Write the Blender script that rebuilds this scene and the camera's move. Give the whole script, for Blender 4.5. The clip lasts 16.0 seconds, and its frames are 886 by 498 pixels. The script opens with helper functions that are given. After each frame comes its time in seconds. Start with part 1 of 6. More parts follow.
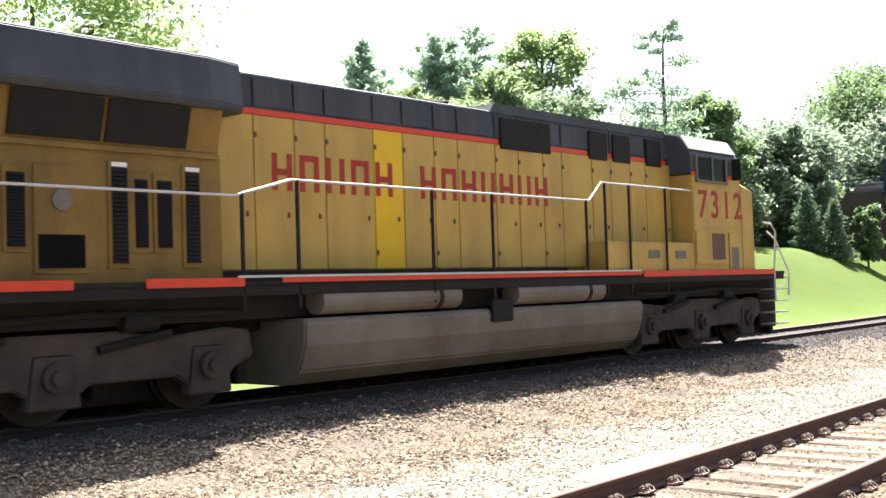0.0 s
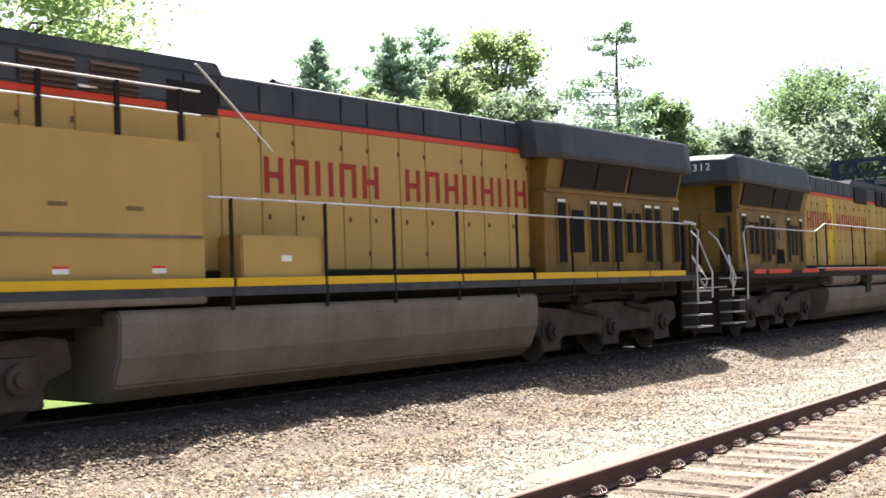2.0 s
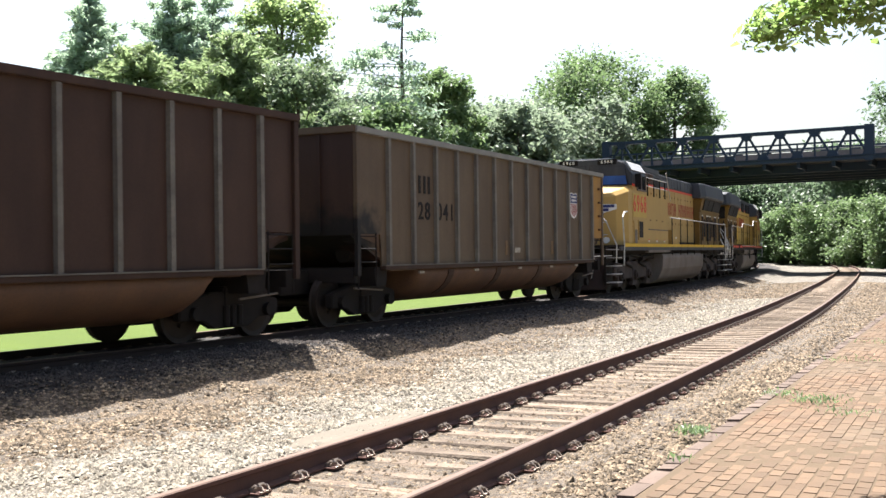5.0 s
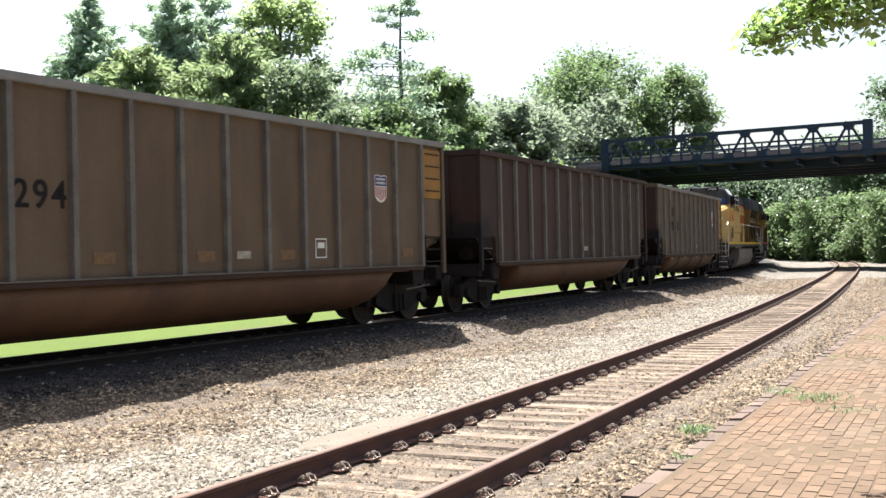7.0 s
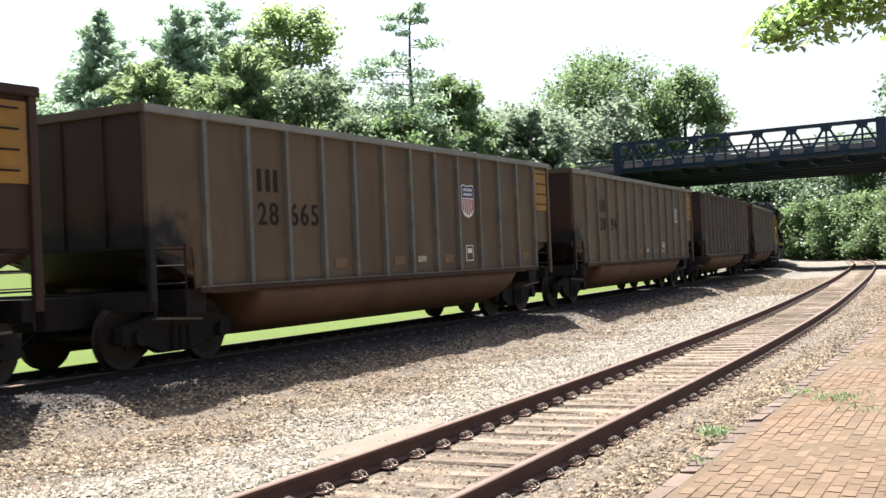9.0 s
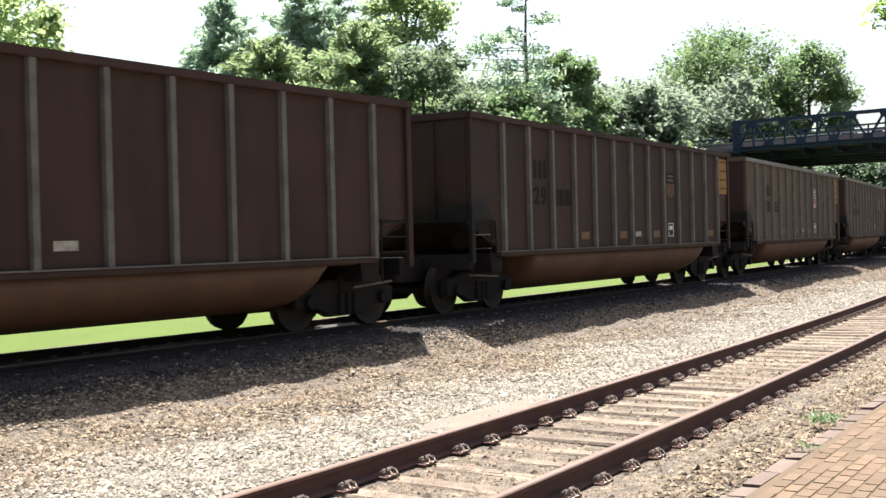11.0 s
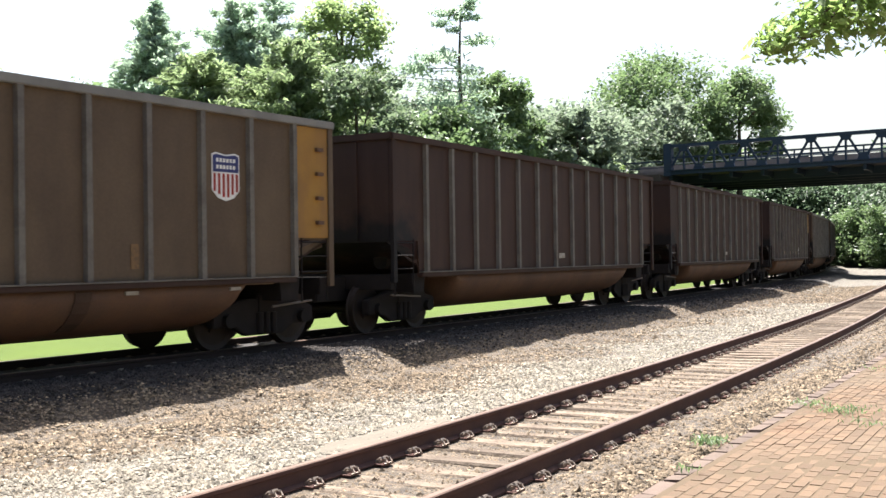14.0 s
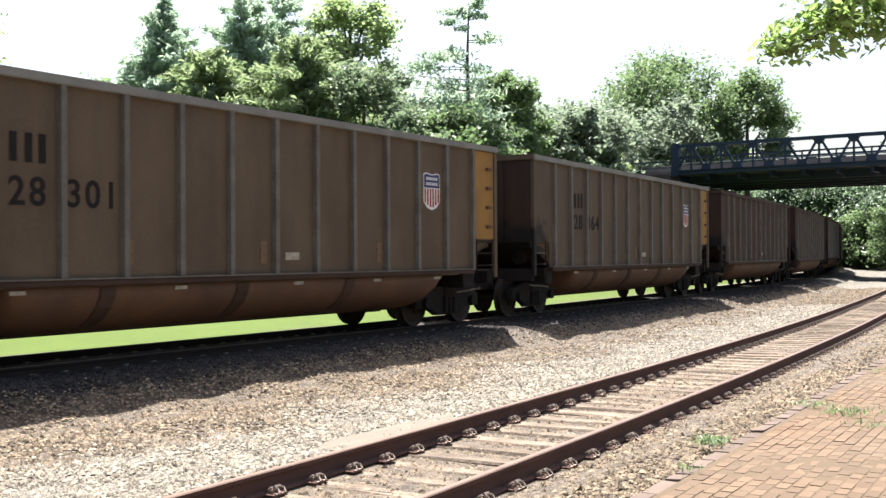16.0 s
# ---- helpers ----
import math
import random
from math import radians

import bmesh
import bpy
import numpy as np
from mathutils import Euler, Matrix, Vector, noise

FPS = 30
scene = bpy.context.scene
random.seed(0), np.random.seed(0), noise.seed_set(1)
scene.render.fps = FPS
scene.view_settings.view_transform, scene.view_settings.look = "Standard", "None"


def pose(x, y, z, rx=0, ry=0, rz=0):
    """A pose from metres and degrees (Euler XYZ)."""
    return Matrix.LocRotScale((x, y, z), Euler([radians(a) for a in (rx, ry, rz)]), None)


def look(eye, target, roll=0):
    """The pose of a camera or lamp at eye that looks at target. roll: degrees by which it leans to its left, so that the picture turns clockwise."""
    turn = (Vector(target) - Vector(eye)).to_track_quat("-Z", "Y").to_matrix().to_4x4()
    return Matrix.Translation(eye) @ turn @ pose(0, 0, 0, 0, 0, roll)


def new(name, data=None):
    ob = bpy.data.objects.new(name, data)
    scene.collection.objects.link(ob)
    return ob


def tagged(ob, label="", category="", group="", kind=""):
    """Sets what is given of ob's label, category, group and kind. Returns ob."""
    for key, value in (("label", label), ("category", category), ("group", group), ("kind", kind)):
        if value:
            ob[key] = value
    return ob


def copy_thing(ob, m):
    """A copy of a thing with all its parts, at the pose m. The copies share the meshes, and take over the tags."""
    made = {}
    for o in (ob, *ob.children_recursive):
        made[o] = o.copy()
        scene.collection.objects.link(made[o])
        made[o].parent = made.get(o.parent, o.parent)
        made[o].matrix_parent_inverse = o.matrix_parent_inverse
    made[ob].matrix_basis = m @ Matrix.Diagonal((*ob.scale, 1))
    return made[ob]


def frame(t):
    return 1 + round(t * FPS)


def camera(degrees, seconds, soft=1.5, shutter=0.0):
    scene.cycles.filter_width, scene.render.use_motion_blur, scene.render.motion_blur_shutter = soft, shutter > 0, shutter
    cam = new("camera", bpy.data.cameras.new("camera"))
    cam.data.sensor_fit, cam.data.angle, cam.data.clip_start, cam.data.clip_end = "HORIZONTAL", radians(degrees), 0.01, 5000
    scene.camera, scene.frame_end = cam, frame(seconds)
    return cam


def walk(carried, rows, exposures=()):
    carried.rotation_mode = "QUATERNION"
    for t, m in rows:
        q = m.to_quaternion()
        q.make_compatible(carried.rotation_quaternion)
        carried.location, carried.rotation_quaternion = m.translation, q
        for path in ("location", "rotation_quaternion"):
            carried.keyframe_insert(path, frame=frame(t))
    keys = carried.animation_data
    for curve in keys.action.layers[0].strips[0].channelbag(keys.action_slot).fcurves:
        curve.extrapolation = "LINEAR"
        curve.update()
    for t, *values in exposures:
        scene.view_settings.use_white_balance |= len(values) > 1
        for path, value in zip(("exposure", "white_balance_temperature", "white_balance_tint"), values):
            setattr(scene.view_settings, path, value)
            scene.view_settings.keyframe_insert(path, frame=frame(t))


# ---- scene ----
cam = camera(43.97, 16.0, soft=1.5, shutter=0.08)
# seconds, place in metres, yaw, pitch and roll in degrees
PATH = [
    (0.0, -0.07, 0.04, 1.370, -45.89, 2.16, 1.88),
    (0.5, -0.04, 0.06, 1.372, -46.73, 2.55, 1.66),
    (1.0, -0.04, 0.07, 1.382, -47.26, 1.92, 1.92),
    (1.5, -0.01, 0.08, 1.375, -48.09, 1.60, 1.69),
    (2.0, -0.02, 0.06, 1.381, -48.24, 2.09, 1.90),
    (2.5, -0.04, 0.06, 1.370, -49.12, 0.95, 1.12),
    (3.0, -0.02, 0.05, 1.352, -52.92, 0.17, 1.20),
    (3.5, 0.06, 0.05, 1.319, -56.87, 0.22, 0.69),
    (4.0, 0.10, 0.03, 1.313, -59.14, 0.64, 0.65),
    (6.5, -0.03, 0.02, 1.356, -59.79, 0.16, 0.83),
    (7.0, -0.04, 0.00, 1.369, -59.61, 0.21, 1.28),
    (7.5, -0.03, -0.00, 1.374, -59.04, 0.31, 1.35),
    (8.0, -0.04, -0.01, 1.372, -57.91, 0.28, 1.93),
    (8.5, -0.00, 0.01, 1.360, -58.65, 0.60, 2.45),
    (9.0, -0.00, 0.02, 1.357, -58.88, 0.61, 2.46),
    (9.5, -0.02, 0.00, 1.364, -57.31, 0.24, 2.77),
    (10.0, -0.02, 0.01, 1.359, -54.79, -0.89, 3.20),
    (12.5, -0.02, -0.33, 1.390, -52.58, 0.84, -1.31),
    (13.0, 0.07, -0.39, 1.398, -54.90, 0.43, -0.85),
    (13.5, 0.14, -0.40, 1.389, -56.20, 0.47, 0.36),
    (14.0, 0.14, -0.43, 1.398, -56.17, 0.45, 0.79),
    (14.5, 0.15, -0.43, 1.399, -56.53, 0.15, 0.37),
    (15.0, 0.14, -0.44, 1.399, -56.57, 0.78, 0.26),
    (15.5, 0.14, -0.44, 1.396, -55.82, 0.93, 0.44),
    (16.0, 0.12, -0.47, 1.397, -55.82, 0.37, 0.32)]
walk(cam, [(t, pose(x, y, z, 90 + p, r, w)) for t, x, y, z, w, p, r in PATH],
     [(0.0, 2.5), (0.8, 2.42), (1.6, 2.32), (2.5, 2.15), (3.5, 1.95), (16.0, 1.95)])

# ---- world, sun and exposure ----
world = bpy.data.worlds.new("daylight")
scene.world = world
world.use_nodes = True
wn = world.node_tree.nodes
sky = wn.new("ShaderNodeTexSky")
sky.sky_type, sky.sun_disc = "NISHITA", False
sky.sun_elevation, sky.sun_rotation = radians(63.5), radians(45)
sky.air_density, sky.dust_density, sky.ozone_density = 1.0, 4.0, 1.0
wn["Background"].inputs[1].default_value = 0.066
world.node_tree.links.new(sky.outputs[0], wn["Background"].inputs[0])
sun = new("sun", bpy.data.lights.new("sun", "SUN"))
sun.data.energy, sun.data.angle, sun.data.color = 5.0, radians(0.5), (1.0, 0.975, 0.95)
sun.matrix_world = look((30.8, 30.4, 87.5), (0, 0, 0))

# ---- lines of the two tracks ----
YM, YS, AS, ZS = 12.62, 4.16, 0.0587, -0.22  # distances of main track and siding at s = 0, siding's heading and rail top


def track_line(y0, heading, bends):
    """A line of arcs through (0, y0): tables of s, x, y and heading; bends: (from s, curvature)."""
    s = np.arange(-420.0, 620.0, 0.5)
    k = np.zeros_like(s)
    for start, value in bends:
        k[s >= start] = value
    a = np.cumsum(k * 0.5)
    i0 = int(np.argmin(np.abs(s)))
    a += heading - a[i0]
    x, y = np.cumsum(np.cos(a) * 0.5), np.cumsum(np.sin(a) * 0.5)
    return s, x - x[i0], y - y[i0] + y0, a


MAIN = track_line(YM, 0.0, ((-90, 0.00315), (30, 0.00225), (220, 0.0)))
SIDING = track_line(YS, AS, ((-40, 0.00221), (35, 0.0006), (85, 0.0022), (190, 0.0)))


def on_line(line, s, off):
    x, y, a = (float(np.interp(s, line[0], v)) for v in line[1:])
    return x - off * math.sin(a), y + off * math.cos(a), a


def main_at(s, off=0.0):
    return on_line(MAIN, s, off)


def siding_at(s, off=0.0):
    return on_line(SIDING, s, off)


def off_line(line, x, y):
    return (y - np.interp(x, line[1], line[2])) * np.cos(np.interp(x, line[1], line[3]))


def off_main(x, y):
    """Distance from the main track, positive on the far side."""
    return off_line(MAIN, x, y)


def off_siding(x, y):
    return off_line(SIDING, x, y)


def edge_y(x):
    """Track side of the platform."""
    return 2.26 + 0.0748 * x


def smooth(a, b, x):
    t = np.clip((x - a) / (b - a), 0, 1)
    return t * t * (3 - 2 * t)


def ground_z(x, y):
    x, y = np.asarray(x, float), np.asarray(y, float)
    o = off_main(x, y)
    q = np.abs(off_siding(x, y))
    z = -0.44 + 0.32 * smooth(3.4, 1.9, np.abs(o)) + 0.025 * smooth(1.6, 1.2, q) + 0.035 * smooth(0.8, 1.0, q) * smooth(2.4, 1.5, q)
    z = z + 0.004 * np.sin(1.7 * x + 0.6 * y) + 0.004 * np.sin(2.9 * y - x)
    lumps = np.sin(2.3 * x + 1.1 * y) * np.sin(1.9 * y - 1.3 * x) + 0.7 * np.sin(0.9 * x - 1.7 * y + 1) + 0.6 * np.sin(4.1 * x + 2.0 * y)
    z = z + 0.028 * lumps * smooth(-1.5, -2.3, o) * smooth(1.8, 2.6, q)
    bank = smooth(25, 55, x)
    z = z + np.where(o > 3, 3.6 * smooth(0, 1, (o - 12 + 8.5 * bank) / (33 - 24 * bank)) + 0.12 * np.sin(x * 0.13) * smooth(6, 20, o), 0)
    far = smooth(115, 175, x) * smooth(6, -14, o)
    edge = y - edge_y(x)
    return z + 3.0 * far + 0.06 * smooth(0.8, 0.1, edge)


# ---- mesh helpers ----
class Geo:
    """Vertices and faces of one mesh."""

    def __init__(self):
        self.v, self.f = [], []

    def add(self, verts, faces):
        n = len(self.v)
        self.v += [tuple(p) for p in verts]
        self.f += [tuple(n + i for i in f) for f in faces]
        return self

    def box(self, x0, x1, y0, y1, z0, z1):
        v = [(x, y, z) for z in (z0, z1) for x, y in ((x0, y0), (x1, y0), (x1, y1), (x0, y1))]
        return self.add(v, [(3, 2, 1, 0), (4, 5, 6, 7), (0, 1, 5, 4), (1, 2, 6, 5), (2, 3, 7, 6), (3, 0, 4, 7)])

    def prism(self, poly, axis, a, b):
        """A polygon in the plane across the axis, drawn out from a to b."""
        def at(p, k):
            return (k, p[0], p[1]) if axis == "x" else (p[0], k, p[1]) if axis == "y" else (p[0], p[1], k)
        n = len(poly)
        return self.add([at(p, a) for p in poly] + [at(p, b) for p in poly],
                        [tuple(range(n))[::-1], tuple(range(n, 2 * n))] + [(i, (i + 1) % n, n + (i + 1) % n, n + i) for i in range(n)])

    def loft(self, rings, close=True):
        """Rings of equally many points, joined one to the next."""
        n = len(rings[0])
        f = [(k * n + i, k * n + (i + 1) % n, (k + 1) * n + (i + 1) % n, (k + 1) * n + i) for k in range(len(rings) - 1) for i in range(n)]
        if close:
            f += [tuple(range(n))[::-1], tuple(range((len(rings) - 1) * n, len(rings) * n))]
        return self.add([p for r in rings for p in r], f)

    def tube(self, pts, r, n=8, r1=None):
        """A round bar along points; it tapers to r1."""
        rings, m = [], len(pts)
        for i, p in enumerate(pts):
            p = Vector(p)
            d = (Vector(pts[min(i + 1, m - 1)]) - Vector(pts[max(i - 1, 0)])).normalized()
            u = d.orthogonal().normalized() if abs(d.z) > 0.95 else d.cross(Vector((0, 0, 1))).normalized()
            w = d.cross(u)
            k = r if r1 is None else r + (r1 - r) * i / (m - 1)
            rings.append([p + k * (math.cos(q) * u + math.sin(q) * w) for q in [2 * math.pi * j / n for j in range(n)]])
        return self.loft(rings)

    def disc(self, c, r, axis, a, b, n=20):
        return self.prism([(c[0] + r * math.cos(2 * math.pi * i / n), c[1] + r * math.sin(2 * math.pi * i / n)) for i in range(n)], axis, a, b)

    def mesh(self, name, material, bevel=0.0, smooth_faces=False):
        me = bpy.data.meshes.new(name)
        me.from_pydata(self.v, [], self.f)
        bm = bmesh.new()
        bm.from_mesh(me)
        bmesh.ops.recalc_face_normals(bm, faces=bm.faces)
        if bevel:
            sharp = [e for e in bm.edges if e.is_manifold and e.calc_face_angle(0) > 0.5]
            bmesh.ops.bevel(bm, geom=sharp, offset=bevel, segments=2, affect="EDGES", clamp_overlap=True)
        bm.to_mesh(me)
        bm.free()
        if smooth_faces:
            me.polygons.foreach_set("use_smooth", [True] * len(me.polygons))
        for m in material if isinstance(material, (list, tuple)) else [material]:
            me.materials.append(m)
        return me


def part(name, geo, material, parent=None, label="", bevel=0.0, at=None, smooth_faces=False):
    ob = new(name, geo if isinstance(geo, bpy.types.Mesh) else geo.mesh(name, material, bevel, smooth_faces))
    if parent is not None:
        ob.parent = parent
    if at is not None:
        ob.matrix_basis = at
    if label:
        ob["label"] = label
    return ob


def thing(name, label, category, group="", kind="", at=None):
    ob = new(name)
    ob.empty_display_size = 0.3
    if at is not None:
        ob.matrix_basis = at
    return tagged(ob, label, category, group, kind)


def words(text, size, material, parent, at, name="lettering", label=""):
    """Raised lettering in the built-in font, as a mesh."""
    cu = bpy.data.curves.new(name, "FONT")
    cu.body, cu.size, cu.extrude, cu.align_x, cu.align_y = text, size, 0.004, "CENTER", "CENTER"
    cu.offset = 0.012 * size
    tmp = bpy.data.objects.new(name, cu)
    me = bpy.data.meshes.new_from_object(tmp)
    bpy.data.objects.remove(tmp)
    me.materials.clear()
    me.materials.append(material)
    ob = new(name, me)
    ob.parent = parent
    ob.matrix_basis = at
    if label:
        ob["label"] = label
    return ob


def digits(text, size, step, material, parent, at, name="digit"):
    """Painted figures, each one by itself."""
    for i, c in enumerate(text):
        if c != " ":
            words(c, size, material, parent, at @ pose((i - (len(text) - 1) / 2) * step, 0, 0), name)


# ---- materials ----
def material(name, base, rough=0.7, metal=0.0, second=None, scale=6.0, amount=0.5, grain=60.0, bump=0.15, streaks=0.0, dirt=None, vary=0.0, spec=0.25, depth=0.01, soot=None):
    """Two colours mixed by large and fine noise, with fine relief; streaks run down, dirt lies in blotches."""
    m = bpy.data.materials.new(name)
    m.use_nodes = True
    nt, nodes = m.node_tree, m.node_tree.nodes
    bsdf = nodes["Principled BSDF"]
    link = nt.links.new
    tex = nodes.new("ShaderNodeTexCoord")
    big, fine = nodes.new("ShaderNodeTexNoise"), nodes.new("ShaderNodeTexNoise")
    big.inputs["Scale"].default_value, big.inputs["Detail"].default_value = scale, 5
    fine.inputs["Scale"].default_value, fine.inputs["Detail"].default_value = grain, 4
    for n in (big, fine):
        link(tex.outputs["Object"], n.inputs["Vector"])
    ramp = nodes.new("ShaderNodeMapRange")
    ramp.inputs["From Min"].default_value, ramp.inputs["From Max"].default_value = 0.5 - 0.22, 0.5 + 0.22
    ramp.inputs["To Max"].default_value = amount
    mixf = nodes.new("ShaderNodeMath")
    mixf.operation = "MULTIPLY_ADD"
    link(fine.outputs["Fac"], mixf.inputs[0])
    mixf.inputs[1].default_value = 0.5
    link(big.outputs["Fac"], mixf.inputs[2])
    sub = nodes.new("ShaderNodeMath")
    sub.operation = "SUBTRACT"
    sub.inputs[1].default_value = 0.25
    link(mixf.outputs[0], sub.inputs[0])
    link(sub.outputs[0], ramp.inputs["Value"])
    mix = nodes.new("ShaderNodeMix")
    mix.data_type = "RGBA"
    mix.inputs["A"].default_value = (*base, 1)
    mix.inputs["B"].default_value = (*(second or [c * 0.6 for c in base]), 1)
    link(ramp.outputs[0], mix.inputs["Factor"])
    out = mix.outputs["Result"]
    if streaks:
        mp = nodes.new("ShaderNodeMapping")
        mp.inputs["Scale"].default_value = (1.7, 1.7, 0.3)
        st = nodes.new("ShaderNodeTexNoise")
        st.inputs["Scale"].default_value, st.inputs["Detail"].default_value = 1.6, 4
        link(tex.outputs["Object"], mp.inputs[0])
        link(mp.outputs[0], st.inputs["Vector"])
        r2 = nodes.new("ShaderNodeMapRange")
        r2.inputs["From Min"].default_value, r2.inputs["From Max"].default_value, r2.inputs["To Max"].default_value = 0.44, 0.78, streaks
        link(st.outputs["Fac"], r2.inputs["Value"])
        m2 = nodes.new("ShaderNodeMix")
        m2.data_type = "RGBA"
        link(r2.outputs[0], m2.inputs["Factor"])
        link(out, m2.inputs["A"])
        m2.inputs["B"].default_value = (*(dirt or (0.05, 0.035, 0.025)), 1)
        out = m2.outputs["Result"]
    if soot:
        # a ragged oily stain that spreads from one lower corner: (corner x, its reach, its top)
        sep, wob = nodes.new("ShaderNodeSeparateXYZ"), nodes.new("ShaderNodeTexNoise")
        wob.inputs["Scale"].default_value, wob.inputs["Detail"].default_value = 2.6, 6
        link(tex.outputs["Object"], sep.inputs[0])
        link(tex.outputs["Object"], wob.inputs["Vector"])
        low = None
        for axis, edge, wide in ((0, soot[0] + soot[1], 0.25), (2, soot[2], 0.22)):
            sh = nodes.new("ShaderNodeMath")
            sh.operation = "MULTIPLY_ADD"
            sh.inputs[1].default_value = 1.5
            link(wob.outputs["Fac"], sh.inputs[0])
            link(sep.outputs[axis], sh.inputs[2])
            mr = nodes.new("ShaderNodeMapRange")
            mr.inputs["From Min"].default_value, mr.inputs["From Max"].default_value = edge + 0.75 + wide, edge + 0.75 - wide
            link(sh.outputs[0], mr.inputs["Value"])
            if low:
                mn = nodes.new("ShaderNodeMath")
                mn.operation = "MULTIPLY"
                link(low.outputs[0], mn.inputs[0])
                link(mr.outputs[0], mn.inputs[1])
                low = mn
            else:
                low = mr
        m3 = nodes.new("ShaderNodeMix")
        m3.data_type = "RGBA"
        link(low.outputs[0], m3.inputs["Factor"])
        link(out, m3.inputs["A"])
        m3.inputs["B"].default_value = (0.009, 0.007, 0.007, 1)
        out = m3.outputs["Result"]
    if vary:
        info = nodes.new("ShaderNodeObjectInfo")
        geo = nodes.new("ShaderNodeNewGeometry")
        addr = nodes.new("ShaderNodeMath")
        link(info.outputs["Random"], addr.inputs[0])
        link(geo.outputs["Random Per Island"], addr.inputs[1])
        fr = nodes.new("ShaderNodeMath")
        fr.operation = "FRACT"
        link(addr.outputs[0], fr.inputs[0])
        r3 = nodes.new("ShaderNodeMapRange")
        r3.inputs["To Min"].default_value, r3.inputs["To Max"].default_value = 1 - vary, 1 + vary
        link(fr.outputs[0], r3.inputs["Value"])
        hsv = nodes.new("ShaderNodeHueSaturation")
        link(r3.outputs[0], hsv.inputs["Value"])
        link(out, hsv.inputs["Color"])
        out = hsv.outputs["Color"]
    link(out, bsdf.inputs["Base Color"])
    bsdf.inputs["Roughness"].default_value, bsdf.inputs["Metallic"].default_value = rough, metal
    bsdf.inputs["Specular IOR Level"].default_value = spec
    if bump:
        bp = nodes.new("ShaderNodeBump")
        bp.inputs["Strength"].default_value, bp.inputs["Distance"].default_value = bump, depth
        link(fine.outputs["Fac"], bp.inputs["Height"])
        link(bp.outputs[0], bsdf.inputs["Normal"])
    return m


def gravel_material(name, light, dark, patch, cell=30.0):
    """Crushed stone: cells of differing shade with dark gaps, and wide dusty patches."""
    m = bpy.data.materials.new(name)
    m.use_nodes = True
    nodes, link = m.node_tree.nodes, m.node_tree.links.new
    bsdf = nodes["Principled BSDF"]
    tex = nodes.new("ShaderNodeTexCoord")
    vor, gap = nodes.new("ShaderNodeTexVoronoi"), nodes.new("ShaderNodeTexVoronoi")
    gap.feature = "DISTANCE_TO_EDGE"
    big, warp = nodes.new("ShaderNodeTexNoise"), nodes.new("ShaderNodeTexNoise")
    big.inputs["Scale"].default_value, big.inputs["Detail"].default_value = 0.55, 6
    for n in (vor, gap):
        n.inputs["Scale"].default_value = cell
        link(tex.outputs["Object"], n.inputs["Vector"])
    link(tex.outputs["Object"], big.inputs["Vector"])
    sep = nodes.new("ShaderNodeSeparateColor")
    link(vor.outputs["Color"], sep.inputs[0])
    mix, mix2, mul = nodes.new("ShaderNodeMix"), nodes.new("ShaderNodeMix"), nodes.new("ShaderNodeMix")
    for n in (mix, mix2, mul):
        n.data_type = "RGBA"
    mix.inputs["A"].default_value, mix.inputs["B"].default_value = (*light, 1), (*dark, 1)
    link(sep.outputs[0], mix.inputs["Factor"])
    r = nodes.new("ShaderNodeMapRange")
    r.inputs["From Min"].default_value, r.inputs["From Max"].default_value, r.inputs["To Max"].default_value = 0.45, 0.68, 0.75
    link(big.outputs["Fac"], r.inputs["Value"])
    link(r.outputs[0], mix2.inputs["Factor"])
    link(mix.outputs["Result"], mix2.inputs["A"])
    mix2.inputs["B"].default_value = (*patch, 1)
    g = nodes.new("ShaderNodeMapRange")
    g.inputs["From Max"].default_value, g.inputs["To Min"].default_value = 0.16, 0.3
    link(gap.outputs["Distance"], g.inputs["Value"])
    mul.blend_type = "MULTIPLY"
    mul.inputs["Factor"].default_value = 1.0
    clod = nodes.new("ShaderNodeTexNoise")
    clod.inputs["Scale"].default_value, clod.inputs["Detail"].default_value, clod.inputs["Roughness"].default_value = 5.0, 7, 0.75
    link(tex.outputs["Object"], clod.inputs["Vector"])
    cr = nodes.new("ShaderNodeMapRange")
    cr.inputs["From Min"].default_value, cr.inputs["From Max"].default_value = 0.36, 0.62
    cr.inputs["To Min"].default_value, cr.inputs["To Max"].default_value = 0.42, 1.2
    link(clod.outputs["Fac"], cr.inputs["Value"])
    both = nodes.new("ShaderNodeMath")
    both.operation = "MULTIPLY"
    link(g.outputs[0], both.inputs[0])
    link(cr.outputs[0], both.inputs[1])
    link(mix2.outputs["Result"], mul.inputs["A"])
    link(both.outputs[0], mul.inputs["B"])
    link(mul.outputs["Result"], bsdf.inputs["Base Color"])
    bsdf.inputs["Roughness"].default_value = 0.9
    bp = nodes.new("ShaderNodeBump")
    bp.inputs["Strength"].default_value, bp.inputs["Distance"].default_value = 1.0, 0.025
    link(gap.outputs["Distance"], bp.inputs["Height"])
    link(bp.outputs[0], bsdf.inputs["Normal"])
    return m


